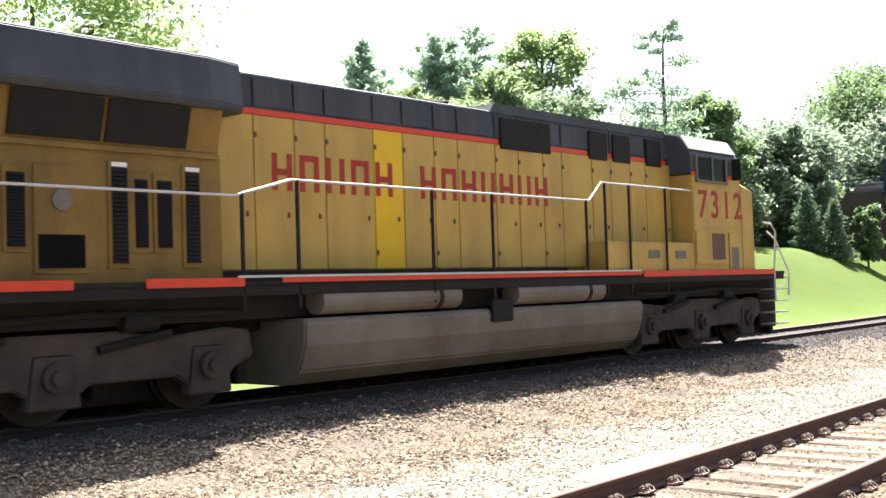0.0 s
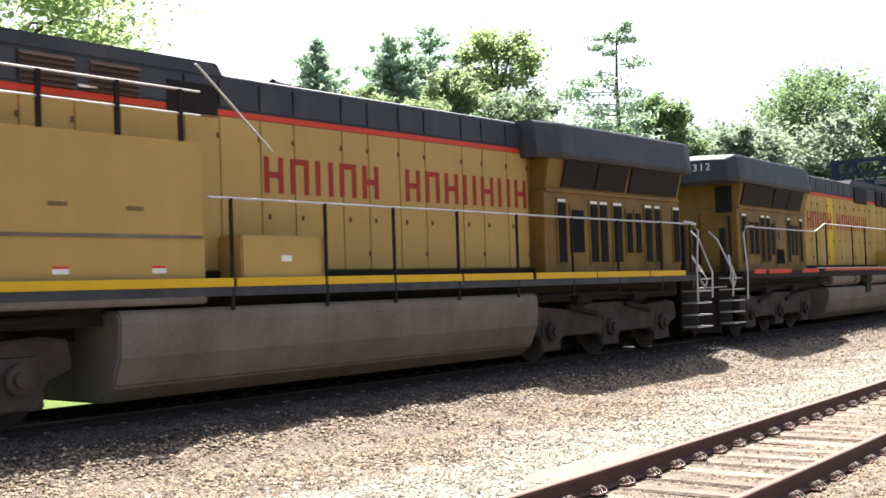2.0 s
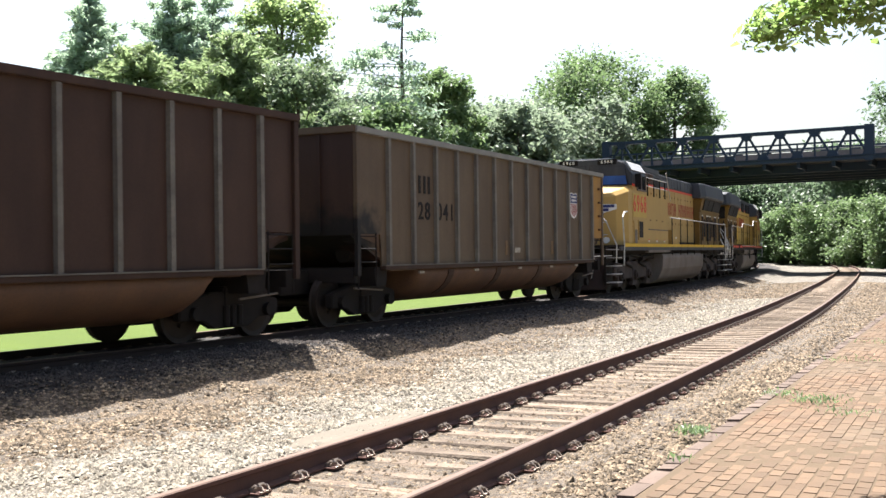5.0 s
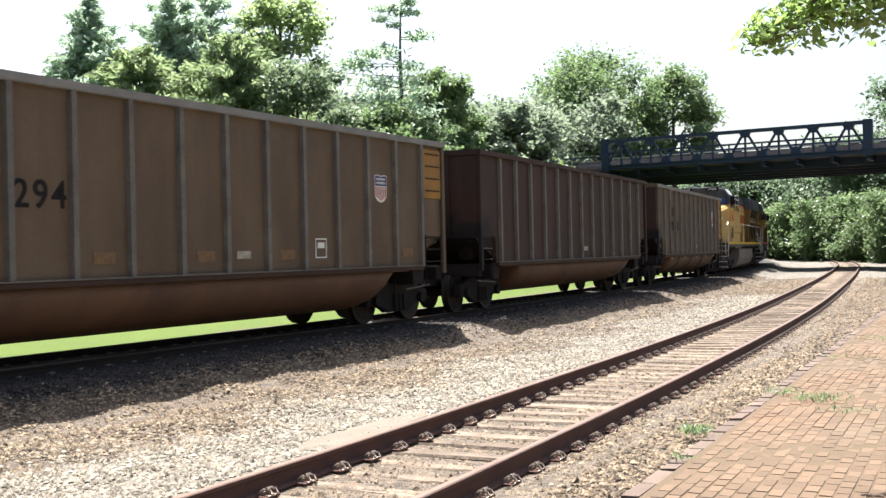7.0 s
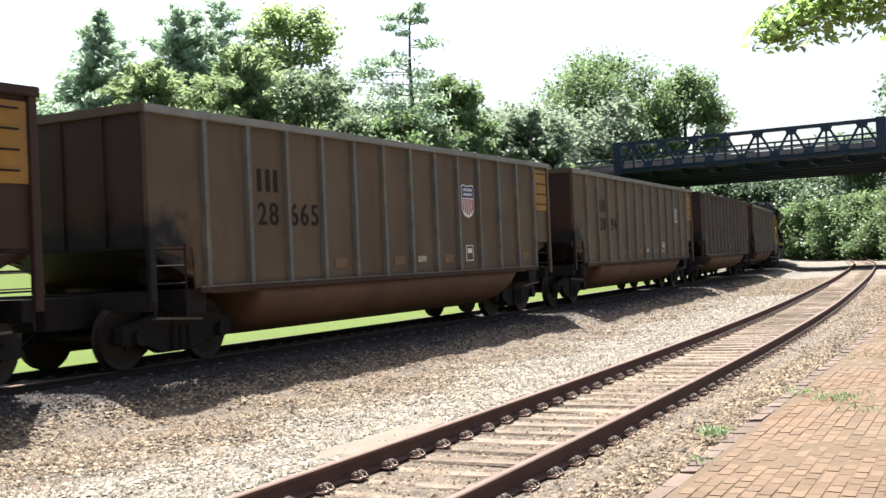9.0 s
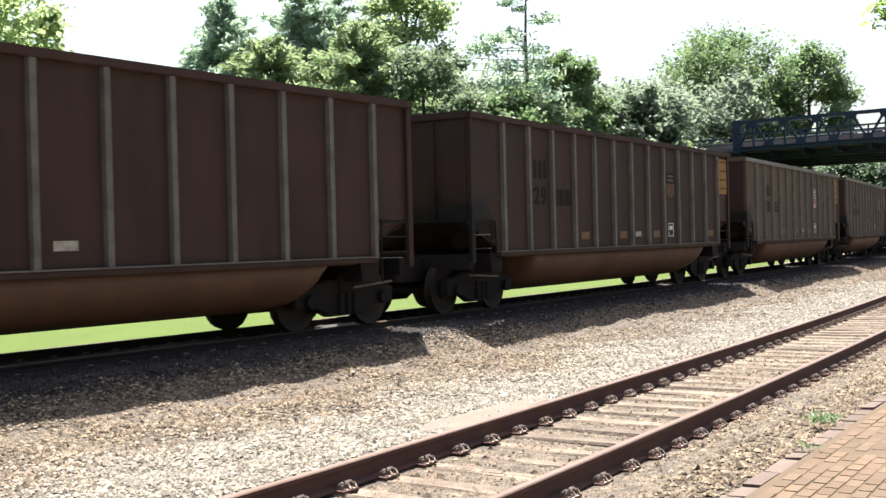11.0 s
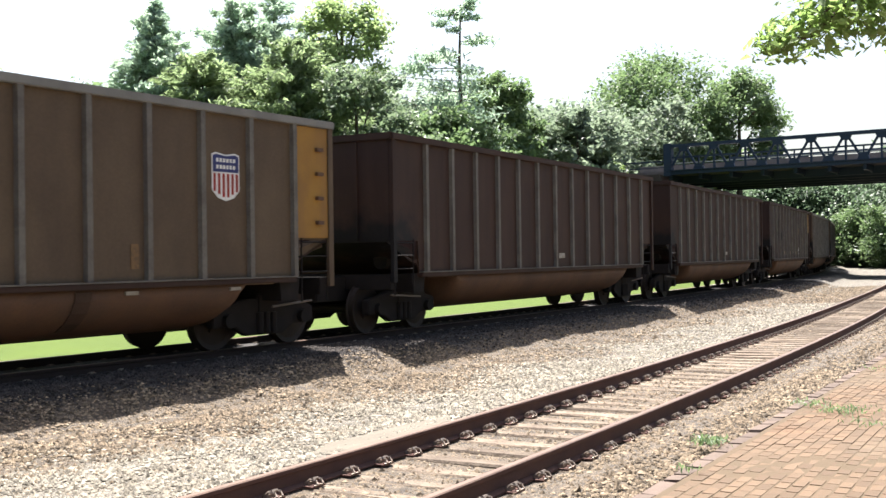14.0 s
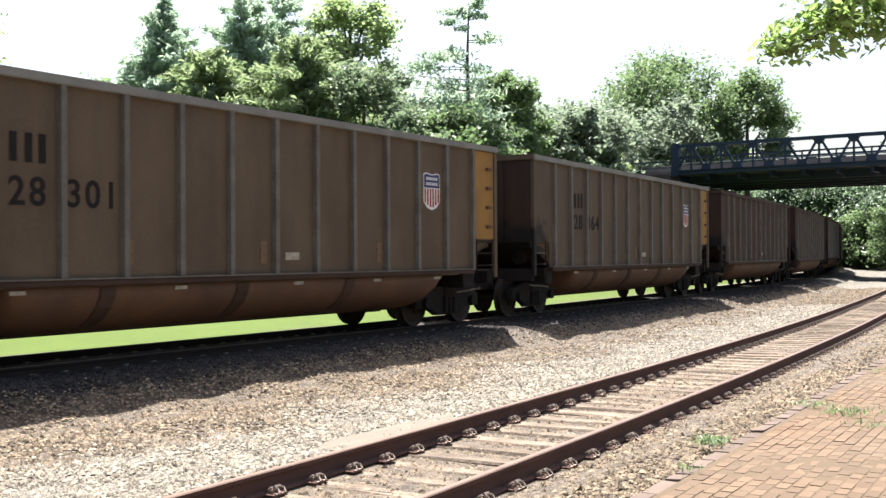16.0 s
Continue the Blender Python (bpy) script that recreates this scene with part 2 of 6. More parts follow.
def leaf_material(name, base, second, clear=0.35):
    """Leaves: each one of its own shade, and some light comes through."""
    m = bpy.data.materials.new(name)
    m.use_nodes = True
    nodes, link = m.node_tree.nodes, m.node_tree.links.new
    nodes.remove(nodes["Principled BSDF"])
    geo, mix, pos = nodes.new("ShaderNodeNewGeometry"), nodes.new("ShaderNodeMix"), nodes.new("ShaderNodeTexNoise")
    tex = nodes.new("ShaderNodeTexCoord")
    pos.inputs["Scale"].default_value = 0.6
    link(tex.outputs["Object"], pos.inputs["Vector"])
    mean = nodes.new("ShaderNodeMath")
    mean.operation = "MULTIPLY_ADD"
    mean.inputs[1].default_value = 0.6
    link(geo.outputs["Random Per Island"], mean.inputs[0])
    sub = nodes.new("ShaderNodeMath")
    sub.operation = "MULTIPLY"
    sub.inputs[1].default_value = 0.45
    link(pos.outputs["Fac"], sub.inputs[0])
    link(sub.outputs[0], mean.inputs[2])
    mix.data_type = "RGBA"
    mix.inputs["A"].default_value, mix.inputs["B"].default_value = (*base, 1), (*second, 1)
    link(mean.outputs[0], mix.inputs["Factor"])
    dif, tra, gl = nodes.new("ShaderNodeBsdfDiffuse"), nodes.new("ShaderNodeBsdfTranslucent"), nodes.new("ShaderNodeBsdfGlossy")
    gl.inputs["Roughness"].default_value = 0.45
    s1, s2 = nodes.new("ShaderNodeMixShader"), nodes.new("ShaderNodeMixShader")
    s1.inputs[0].default_value, s2.inputs[0].default_value = clear, 0.05
    link(mix.outputs["Result"], dif.inputs[0])
    link(mix.outputs["Result"], tra.inputs[0])
    link(dif.outputs[0], s1.inputs[1])
    link(tra.outputs[0], s1.inputs[2])
    link(s1.outputs[0], s2.inputs[1])
    link(gl.outputs[0], s2.inputs[2])
    link(s2.outputs[0], nodes["Material Output"].inputs[0])
    return m


GRAVEL = gravel_material("gravel", (0.19, 0.147, 0.1), (0.064, 0.045, 0.032), (0.148, 0.105, 0.066))
PALE_GRAVEL = gravel_material("pale_gravel", (0.2637, 0.237, 0.1926), (0.1199, 0.0966, 0.0743), (0.2218, 0.193, 0.1485), 34)
PALE_STONE = material("pale_stone", (0.325, 0.29, 0.228), 0.85, second=(0.185, 0.15, 0.11), scale=2, amount=0.6, grain=30, vary=0.5, bump=0.3)
# ballast with the shade of the train put into its colour
DARK_BALLAST = gravel_material("shaded_ballast", (0.062, 0.05, 0.043), (0.02, 0.016, 0.014), (0.032, 0.027, 0.024), 22)
LAWN = material("lawn_grass", (0.056, 0.089, 0.003), 0.9, second=(0.042, 0.069, 0.0027), scale=0.7, amount=0.7, grain=40, bump=0.6, depth=0.03)
SOIL = material("soil", (0.16, 0.13, 0.09), 0.95, second=(0.09, 0.10, 0.04), scale=0.4, amount=0.9, grain=10, bump=0.6, depth=0.05)
STONE = material("ballast_stone", (0.235, 0.18, 0.12), 0.85, second=(0.122, 0.086, 0.059), scale=2, amount=0.6, grain=30, vary=0.7, bump=0.3)
BRICK = material("paving_brick", (0.122, 0.072, 0.041), 0.88, second=(0.098, 0.074, 0.049), scale=0.9, amount=0.9, grain=50, vary=0.2, bump=0.4)
EDGE_STONE = material("edge_stone", (0.128, 0.092, 0.072), 0.9, second=(0.085, 0.062, 0.05), scale=3, amount=0.7, vary=0.2, bump=0.4)
TIE = material("weathered_tie", (0.215, 0.168, 0.124), 0.9, second=(0.095, 0.067, 0.048), scale=4, amount=0.8, grain=35, vary=0.3, bump=0.7, depth=0.02)
# dark copy of the tie colour, stands for shade under the train
DARK_TIE = material("shaded_tie", (0.045, 0.035, 0.03), 0.85, second=(0.022, 0.017, 0.015), scale=4, amount=0.8, grain=35, vary=0.3, bump=0.6, depth=0.02)
RAIL_STEEL = material("rusty_rail", (0.07, 0.036, 0.03), 0.85, 0.0, second=(0.115, 0.057, 0.04), scale=3, amount=0.6, grain=70, bump=0.25)
# dark copy of the rusty rail, with the same shade painted in
SHADED_RAIL = material("shaded_rail", (0.024, 0.015, 0.013), 0.8, second=(0.04, 0.024, 0.019), scale=3, amount=0.6, grain=70, bump=0.25)
RAIL_HEAD = material("worn_rail_head", (0.15, 0.1, 0.075), 0.5, 0.45, second=(0.09, 0.055, 0.042), scale=4, amount=0.6, bump=0.05)
FASTENER = material("galvanised_clip", (0.27, 0.225, 0.185), 0.5, 0.4, second=(0.13, 0.085, 0.06), scale=20, amount=0.6, bump=0.1)
YELLOW = material("armour_yellow", (0.4334, 0.2722, 0.0616), 0.5, second=(0.3125, 0.1915, 0.0451), scale=1.3, amount=0.7, grain=25, bump=0.04, streaks=0.42, dirt=(0.2016, 0.121, 0.0451))
# soot, and the shade below the wing roof, both in this colour
SOOTY_SHADED_YELLOW = material("sooty_shaded_yellow", (0.225, 0.126, 0.024), 0.55, second=(0.12, 0.066, 0.018), scale=1.6, amount=0.8, grain=25, bump=0.05, streaks=0.55, dirt=(0.0595, 0.0321, 0.0131))
CLEAN_YELLOW = material("newer_yellow", (0.3987, 0.2533, 0.0782), 0.45, second=(0.3246, 0.2001, 0.0584), scale=1.3, amount=0.5, grain=25, bump=0.03, streaks=0.25, dirt=(0.2596, 0.1508, 0.0535))
STRIPE_YELLOW = material("sill_yellow", (0.6, 0.36, 0.012), 0.45, second=(0.48, 0.28, 0.012), scale=3, amount=0.5, bump=0.02)
GREY = material("harbour_grey", (0.0393, 0.0427, 0.0527), 0.6, second=(0.0259, 0.0259, 0.0311), scale=1.5, amount=0.7, bump=0.05, streaks=0.4, dirt=(0.0996, 0.0929, 0.0915))
RED = material("signal_red", (0.55, 0.045, 0.02), 0.5, second=(0.4, 0.04, 0.025), scale=4, amount=0.5, bump=0.03)
BLUE = material("emblem_blue", (0.03, 0.035, 0.13), 0.5, second=(0.04, 0.045, 0.1), scale=5, bump=0.02)
FADED_ORANGE = material("faded_orange_stencil", (0.2, 0.11, 0.045), 0.6, second=(0.1, 0.065, 0.04), scale=14, amount=0.9, grain=60, bump=0.03)
LETTER_RED = material("worn_letter_red", (0.3, 0.02, 0.012), 0.6, second=(0.2, 0.03, 0.018), scale=5, amount=0.7, bump=0.02)
JOINT_SAND = material("sandy_joints", (0.1, 0.068, 0.042), 0.95, second=(0.078, 0.058, 0.035), scale=1.5, amount=0.8, grain=60, bump=0.4)
WHITE = material("white_paint", (0.72, 0.7, 0.66), 0.5, second=(0.5, 0.47, 0.42), scale=5, amount=0.5, bump=0.02)
BLACK = material("black_grille", (0.008, 0.006, 0.006), 0.8, second=(0.016, 0.012, 0.010), scale=6, amount=0.6, grain=90, bump=0.3)
UNDER = material("grimy_undergear", (0.0168, 0.0122, 0.0104), 0.85, second=(0.009, 0.007, 0.0058), scale=4, amount=0.8, grain=40, bump=0.3)
TRUCK = material("dusty_cast_steel", (0.07, 0.051, 0.042), 0.85, second=(0.022, 0.016, 0.0135), scale=2.2, amount=0.8, grain=40, bump=0.3)
TANK = material("dusty_grey_tank", (0.165, 0.14, 0.12), 0.7, second=(0.092, 0.069, 0.052), scale=1.2, amount=0.8, grain=30, bump=0.08, streaks=0.5, dirt=(0.088, 0.064, 0.048))
STEEL = material("bare_steel_bar", (0.5, 0.48, 0.46), 0.45, 0.4, second=(0.3, 0.26, 0.22), scale=8, amount=0.5, bump=0.05)
WHEEL = material("wheel_steel", (0.03, 0.0225, 0.019), 0.65, 0.4, second=(0.05, 0.035, 0.0275), scale=6, bump=0.2)
CAR_GREY = material("coal_car_paint", (0.122, 0.083, 0.05), 0.65, second=(0.07, 0.044, 0.028), scale=1.0, amount=0.7, grain=25, bump=0.08, streaks=0.45, dirt=(0.0582, 0.0356, 0.0233), vary=0.08, soot=(-7.24, 0.75, 2.15))
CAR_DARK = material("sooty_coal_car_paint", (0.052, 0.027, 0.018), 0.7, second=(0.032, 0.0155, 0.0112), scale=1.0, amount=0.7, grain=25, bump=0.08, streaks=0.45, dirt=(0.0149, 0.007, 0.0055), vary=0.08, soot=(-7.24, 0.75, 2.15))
RIB = material("bare_aluminium_rib", (0.17, 0.152, 0.128), 0.55, 0.2, second=(0.085, 0.07, 0.06), scale=2.5, amount=0.8, grain=25, bump=0.06, streaks=0.5, dirt=(0.09, 0.07, 0.06))
CHORD = material("top_chord_paint", (0.22, 0.205, 0.185), 0.55, 0.1, second=(0.12, 0.11, 0.095), scale=2, amount=0.7, bump=0.05)
TUB = material("rusty_tub", (0.14, 0.074, 0.042), 0.75, second=(0.075, 0.042, 0.029), scale=1.2, amount=0.8, grain=25, bump=0.12, streaks=0.5, dirt=(0.06, 0.042, 0.035))
TUB_BAND = material("grimy_rust_band", (0.075, 0.042, 0.028), 0.8, second=(0.03, 0.019, 0.014), scale=3, amount=0.8, grain=25, bump=0.12)
FADED_WHITE = material("grimy_white_strip", (0.42, 0.38, 0.31), 0.6, second=(0.2, 0.16, 0.12), scale=9, amount=0.8, bump=0.03)
END_YELLOW = material("end_panel_yellow", (0.33, 0.168, 0.03), 0.6, second=(0.2, 0.1, 0.03), scale=2, amount=0.7, bump=0.05, streaks=0.5, dirt=(0.144, 0.081, 0.045))
BRIDGE_PAINT = material("bridge_blue", (0.019, 0.034, 0.06), 0.55, second=(0.026, 0.034, 0.048), scale=1.5, amount=0.6, bump=0.08)
FINES = material("packed_fines", (0.15, 0.132, 0.104), 0.95, second=(0.11, 0.092, 0.07), scale=1.5, amount=0.8, grain=22, bump=0.5)
KERB = material("sooty_concrete", (0.16, 0.15, 0.15), 0.9, second=(0.09, 0.084, 0.084), scale=0.8, amount=0.8, grain=12, bump=0.3)
OLD_WALL = material("dark_brown_wall", (0.105, 0.08, 0.068), 0.9, second=(0.06, 0.047, 0.042), scale=0.7, amount=0.8, grain=9, bump=0.4, streaks=0.4)
BARK = material("bark", (0.13, 0.1, 0.075), 0.95, second=(0.07, 0.055, 0.045), scale=6, amount=0.8, grain=25, bump=0.9, depth=0.03)
LEAF = leaf_material("broad_leaves", (0.098, 0.162, 0.066), (0.205, 0.285, 0.125), 0.55)
LIT_LEAF = leaf_material("sunlit_leaves", (0.135, 0.225, 0.055), (0.28, 0.38, 0.125), 0.68)
# far leaves: haze is put into these two colours, pale and low in contrast
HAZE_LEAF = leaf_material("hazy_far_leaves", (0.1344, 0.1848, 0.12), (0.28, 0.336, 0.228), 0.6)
WOOD_LEAF = leaf_material("deep_wood_leaves", (0.1, 0.15, 0.09), (0.15, 0.21, 0.12), 0.6)
DRY_BLADE = leaf_material("dry_blades", (0.12, 0.1, 0.055), (0.2, 0.17, 0.1), 0.4)
LEAF_LIGHT = leaf_material("light_leaves", (0.143, 0.222, 0.057), (0.27, 0.36, 0.135), 0.55)
LEAF_DARK = leaf_material("dark_glossy_leaves", (0.085, 0.14, 0.065), (0.24, 0.3, 0.18), 0.5)
DARK_NEEDLE = leaf_material("garden_evergreen", (0.08, 0.13, 0.075), (0.15, 0.21, 0.115), 0.5)
LAWN_LEAF = leaf_material("airy_light_leaves", (0.2, 0.29, 0.115), (0.36, 0.45, 0.2), 0.66)
# lighter than needles are: haze and glare go into the colour
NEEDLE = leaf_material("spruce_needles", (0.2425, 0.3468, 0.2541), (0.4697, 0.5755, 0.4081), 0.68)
PINE_NEEDLE = leaf_material("pine_needles", (0.17, 0.24, 0.11), (0.29, 0.365, 0.18), 0.68)

glass = bpy.data.materials.new("cab_glass")
glass.use_nodes = True
gb = glass.node_tree.nodes["Principled BSDF"]
gb.inputs["Base Color"].default_value = (0.008, 0.01, 0.014, 1)
gb.inputs["Roughness"].default_value, gb.inputs["Specular IOR Level"].default_value = 0.08, 0.12
GLASS = glass
# the blue is the reflected sky, put into the glass colour
WINDSHIELD = material("sky_reflection_windshield", (0.03, 0.085, 0.28), 0.1, second=(0.015, 0.035, 0.12), scale=1.5, amount=0.8, bump=0.0, spec=0.3)
# pale colour that stands for sunlight on the grey cab roof
ROOF_PALE = material("sunlit_roof", (0.42, 0.42, 0.42), 0.6, second=(0.3, 0.29, 0.28), scale=2, amount=0.7, bump=0.04)
PLOW_RUST = material("rusty_plow", (0.03, 0.018, 0.015), 0.8, second=(0.016, 0.011, 0.01), scale=3, amount=0.8, grain=30, bump=0.3)
PANEL_YELLOW = material("repainted_yellow", (0.47, 0.315, 0.07), 0.5, second=(0.4, 0.26, 0.06), scale=2, amount=0.6, grain=25, bump=0.03)
# stones for the same band, darkened in place of shade
DARK_STONE = material("shaded_stone", (0.058, 0.046, 0.039), 0.85, second=(0.026, 0.021, 0.019), scale=2, amount=0.6, grain=30, vary=0.6, bump=0.3)


# ---- ground ----
def build_ground():
    def axis(lo, hi, fine, reach):
        a = list(np.arange(lo, hi, fine))
        step, up, down = fine, [hi], [lo]
        while up[-1] < reach or down[-1] > -reach:
            step *= 1.22
            up.append(up[-1] + step)
            down.append(down[-1] - step)
        return np.array(sorted(set(down[1:] + a + up)))
    xs, ys = axis(-4, 70, 0.4, 1800), axis(-6, 34, 0.4, 1800)
    gx, gy = np.meshgrid(xs, ys)
    gz = ground_z(gx, gy)
    n, m = gx.shape
    verts = np.stack([gx, gy, gz], -1).reshape(-1, 3)
    i = np.arange(n * m).reshape(n, m)
    faces = np.stack([i[:-1, :-1], i[:-1, 1:], i[1:, 1:], i[1:, :-1]], -1).reshape(-1, 4)
    me = bpy.data.meshes.new("ground")
    me.from_pydata(verts.tolist(), [], faces.tolist())
    c = verts[faces].mean(1)
    o, q = off_main(c[:, 0], c[:, 1]), off_siding(c[:, 0], c[:, 1])
    wob = 0.35 * np.sin(c[:, 0] * 1.3) + 0.25 * np.sin(c[:, 0] * 3.1 + c[:, 1])
    kind = np.zeros(len(c), int)
    kind[(q > 1.0) & (q < 3.2 + wob) & (c[:, 0] < 40) | (c[:, 0] > 50 + 4 * wob)] = 1
    # strip along the main track, painted dark where the train shades it
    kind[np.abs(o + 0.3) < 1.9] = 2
    kind[o > 3.1 + 0.3 * wob] = 3
    kind[(q < -7) | (np.abs(c[:, 0]) > 140) | (np.abs(c[:, 1]) > 120)] = 4
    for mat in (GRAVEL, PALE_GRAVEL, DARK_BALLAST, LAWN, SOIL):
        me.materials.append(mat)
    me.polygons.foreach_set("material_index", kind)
    me.polygons.foreach_set("use_smooth", np.ones(len(c), bool))
    tagged(new("ground", me), "gravel yard, ballast darkened as train shade and a mown lawn that rises behind", "ground", kind="structure")


build_ground()


# ---- tracks ----
def rail_mesh(line, off, top, s0, s1, name, steel):
    prof = [(-0.07, -0.171), (0.07, -0.171), (0.07, -0.158), (0.012, -0.14), (0.009, -0.05), (0.034, -0.037), (0.036, -0.008), (0.026, 0.0),
            (-0.026, 0.0), (-0.036, -0.008), (-0.034, -0.037), (-0.009, -0.05), (-0.012, -0.14), (-0.07, -0.158)]
    rings = []
    for s in np.arange(s0, s1 + 0.01, 1.5):
        x, y, a = line(s, off)
        rings.append([(x - p * math.sin(a), y + p * math.cos(a), top + z) for p, z in prof])
    me = Geo().loft(rings).mesh(name, [steel, RAIL_HEAD])
    me.polygons.foreach_set("material_index", [1 if p.normal.z > 0.7 and p.center.z > top - 0.02 else 0 for p in me.polygons])
    return me


def tie_mesh(i, wood, length=2.55):
    r = random.Random(i)
    g = Geo()
    w, h = 0.112 + r.uniform(-0.008, 0.01), 0.17
    ring = [(-w, 0), (w, 0), (w, h - 0.02), (w - 0.02, h), (0.03 * r.uniform(-1, 1), h - 0.008 - 0.012 * r.random()), (-w + 0.02, h), (-w, h - 0.02)]
    rings = []
    for y in np.linspace(-length / 2, length / 2, 6):
        k = 1 + r.uniform(-0.03, 0.03)
        rings.append([(px * k, y + r.uniform(-0.012, 0.012), pz + (r.uniform(-0.006, 0.006) if pz > 0 else 0)) for px, pz in ring])
    g.loft(rings)
    return g.mesh("tie", wood)


def fastening_mesh():
    """A tie plate with a bent spring clip on each side of the rail."""
    g = Geo().box(-0.085, 0.085, -0.16, 0.16, 0, 0.014)
    for k in (-1, 1):
        for x in (-0.035, 0.035):
            pts = [(x, k * 0.06, 0.03), (x, k * 0.1, 0.06), (x + 0.012, k * 0.14, 0.055), (x + 0.012, k * 0.165, 0.025), (x - 0.01, k * 0.15, 0.012)]
            g.tube(pts, 0.013, 5)
        g.tube([(-0.035, k * 0.12, 0.066), (0.035, k * 0.12, 0.066)], 0.013, 5)
        g.box(-0.05, 0.05, k * 0.075 - 0.02, k * 0.075 + 0.02, 0.014, 0.04)
    me = g.mesh("rail_fastening", [FASTENER, RAIL_STEEL])
    me.polygons.foreach_set("material_index", [1 if f.center.z < 0.0145 else 0 for f in me.polygons])
    return me


def build_track(name, line, top, s0, s1, near0, near1, wood, label):
    track = tagged(new(name), label, "railway track", kind="structure")
    for k in (-1, 1):
        part("rail", rail_mesh(line, k * 0.7525, top, s0, s1, "rail", RAIL_STEEL if wood is TIE else SHADED_RAIL), None, track)
    ties = [tie_mesh(i, wood) for i in range(6)]
    clip = fastening_mesh()
    rest = Geo()
    s = s0
    r = random.Random(3)
    while s < s1:
        x, y, a = line(s)
        turn = math.degrees(a) + r.uniform(-1.2, 1.2)
        m = pose(x, y, top - 0.171 - 0.17 + r.uniform(-0.012, 0.0), 0, r.uniform(-0.6, 0.6), turn) @ pose(0, r.uniform(-0.06, 0.06), 0)
        if near0 <= s <= near1:
            part("tie", r.choice(ties), None, track, at=m)
            for k in (-1, 1):
                part("rail_fastening", clip, None, track, at=pose(*line(s, k * 0.7525)[:2], top - 0.171, 0, 0, turn))
        else:
            p = [m @ v.co for v in ties[0].vertices]
            rest.add(p, [tuple(f.vertices) for f in ties[0].polygons])
        s += 0.51 + r.uniform(-0.015, 0.015)
    tagged(part("far_ties", rest, wood, track), kind="stuff")
    return track


build_track("siding_track", siding_at, ZS, -8, 135, 2, 48, TIE, "rusty siding track on weathered wooden ties with spring clips")
build_track("main_track", main_at, 0.0, -60, 190, 4, 40, DARK_TIE, "main track with ties, rails and ballast darkened as train shade")


# ---- brick platform ----
def build_platform():
    plat = tagged(new("brick_platform"), "red brick platform with a worn stone edge and weeds", "platform", kind="structure")
    base = Geo()
    rows = [(x, edge_y(x)) for x in np.arange(-10, 61, 2.0)]
    poly = [(-10, -9)] + [(60, -9)] + [(px, py - 0.17) for px, py in rows[::-1]]
    base.prism(poly, "z", -0.8, -0.2895)
    part("bedding", base, JOINT_SAND, plat)
    r = random.Random(11)
    mesh = []
    for i in range(5):
        g = Geo()
        g.box(-0.099, 0.099, -0.048, 0.048, -0.05, 0.0)
        mesh.append(g.mesh("brick", BRICK, 0.006))
    rest = Geo()
    ang = math.atan(0.0748)
    ca, sa = math.cos(ang), math.sin(ang)
    count = 0
    for j in range(-70, 40):
        for i in range(0, 190):
            u, v = 1.5 + (i + 0.5 * (j % 2)) * 0.204, j * 0.102
            x, y = u * ca - v * sa, 1.47 + u * sa + v * ca
            if not (3.0 < x < 34 and -4.5 < y < edge_y(x) - 0.21) or y < 1.9 - (x - 3) * 1.2:
                continue
            z = -0.286 + 0.002 * math.sin(x * 1.7 + y) + r.uniform(-0.003, 0.003)
            m = pose(x, y, z, r.uniform(-1.2, 1.2), r.uniform(-0.6, 0.6), math.degrees(ang) + r.uniform(-0.9, 0.9))
            if 6.3 < x < 9.6 and y > 0.9 and count < 300:
                part("brick", r.choice(mesh), None, plat, at=m)
                count += 1
            else:
                g = [m @ Vector(p) for p in ((-0.097, -0.046, 0), (0.097, -0.046, 0), (0.097, 0.046, 0), (-0.097, 0.046, 0),
                                             (-0.1, -0.049, -0.04), (0.1, -0.049, -0.04), (0.1, 0.049, -0.04), (-0.1, 0.049, -0.04))]
                rest.add(g, [(0, 1, 2, 3), (0, 4, 5, 1), (1, 5, 6, 2), (2, 6, 7, 3), (3, 7, 4, 0)])
    tagged(part("paving", rest, BRICK, plat), kind="stuff")
    x = 3.0
    while x < 34:
        w = r.uniform(0.22, 0.5)
        a = math.degrees(math.atan(0.0748))
        g = Geo().box(-w / 2 + 0.005, w / 2 - 0.005, -0.085, 0.08, -0.2, 0.0)
        part("edge_stone", g, EDGE_STONE, plat, bevel=0.02,
             at=pose(x + w / 2, edge_y(x + w / 2) - 0.095 + r.uniform(-0.006, 0.006), -0.293 + r.uniform(-0.012, 0.004), r.uniform(-4, 1), r.uniform(-1, 1), a + r.uniform(-0.5, 0.5)))
        x += w


build_platform()


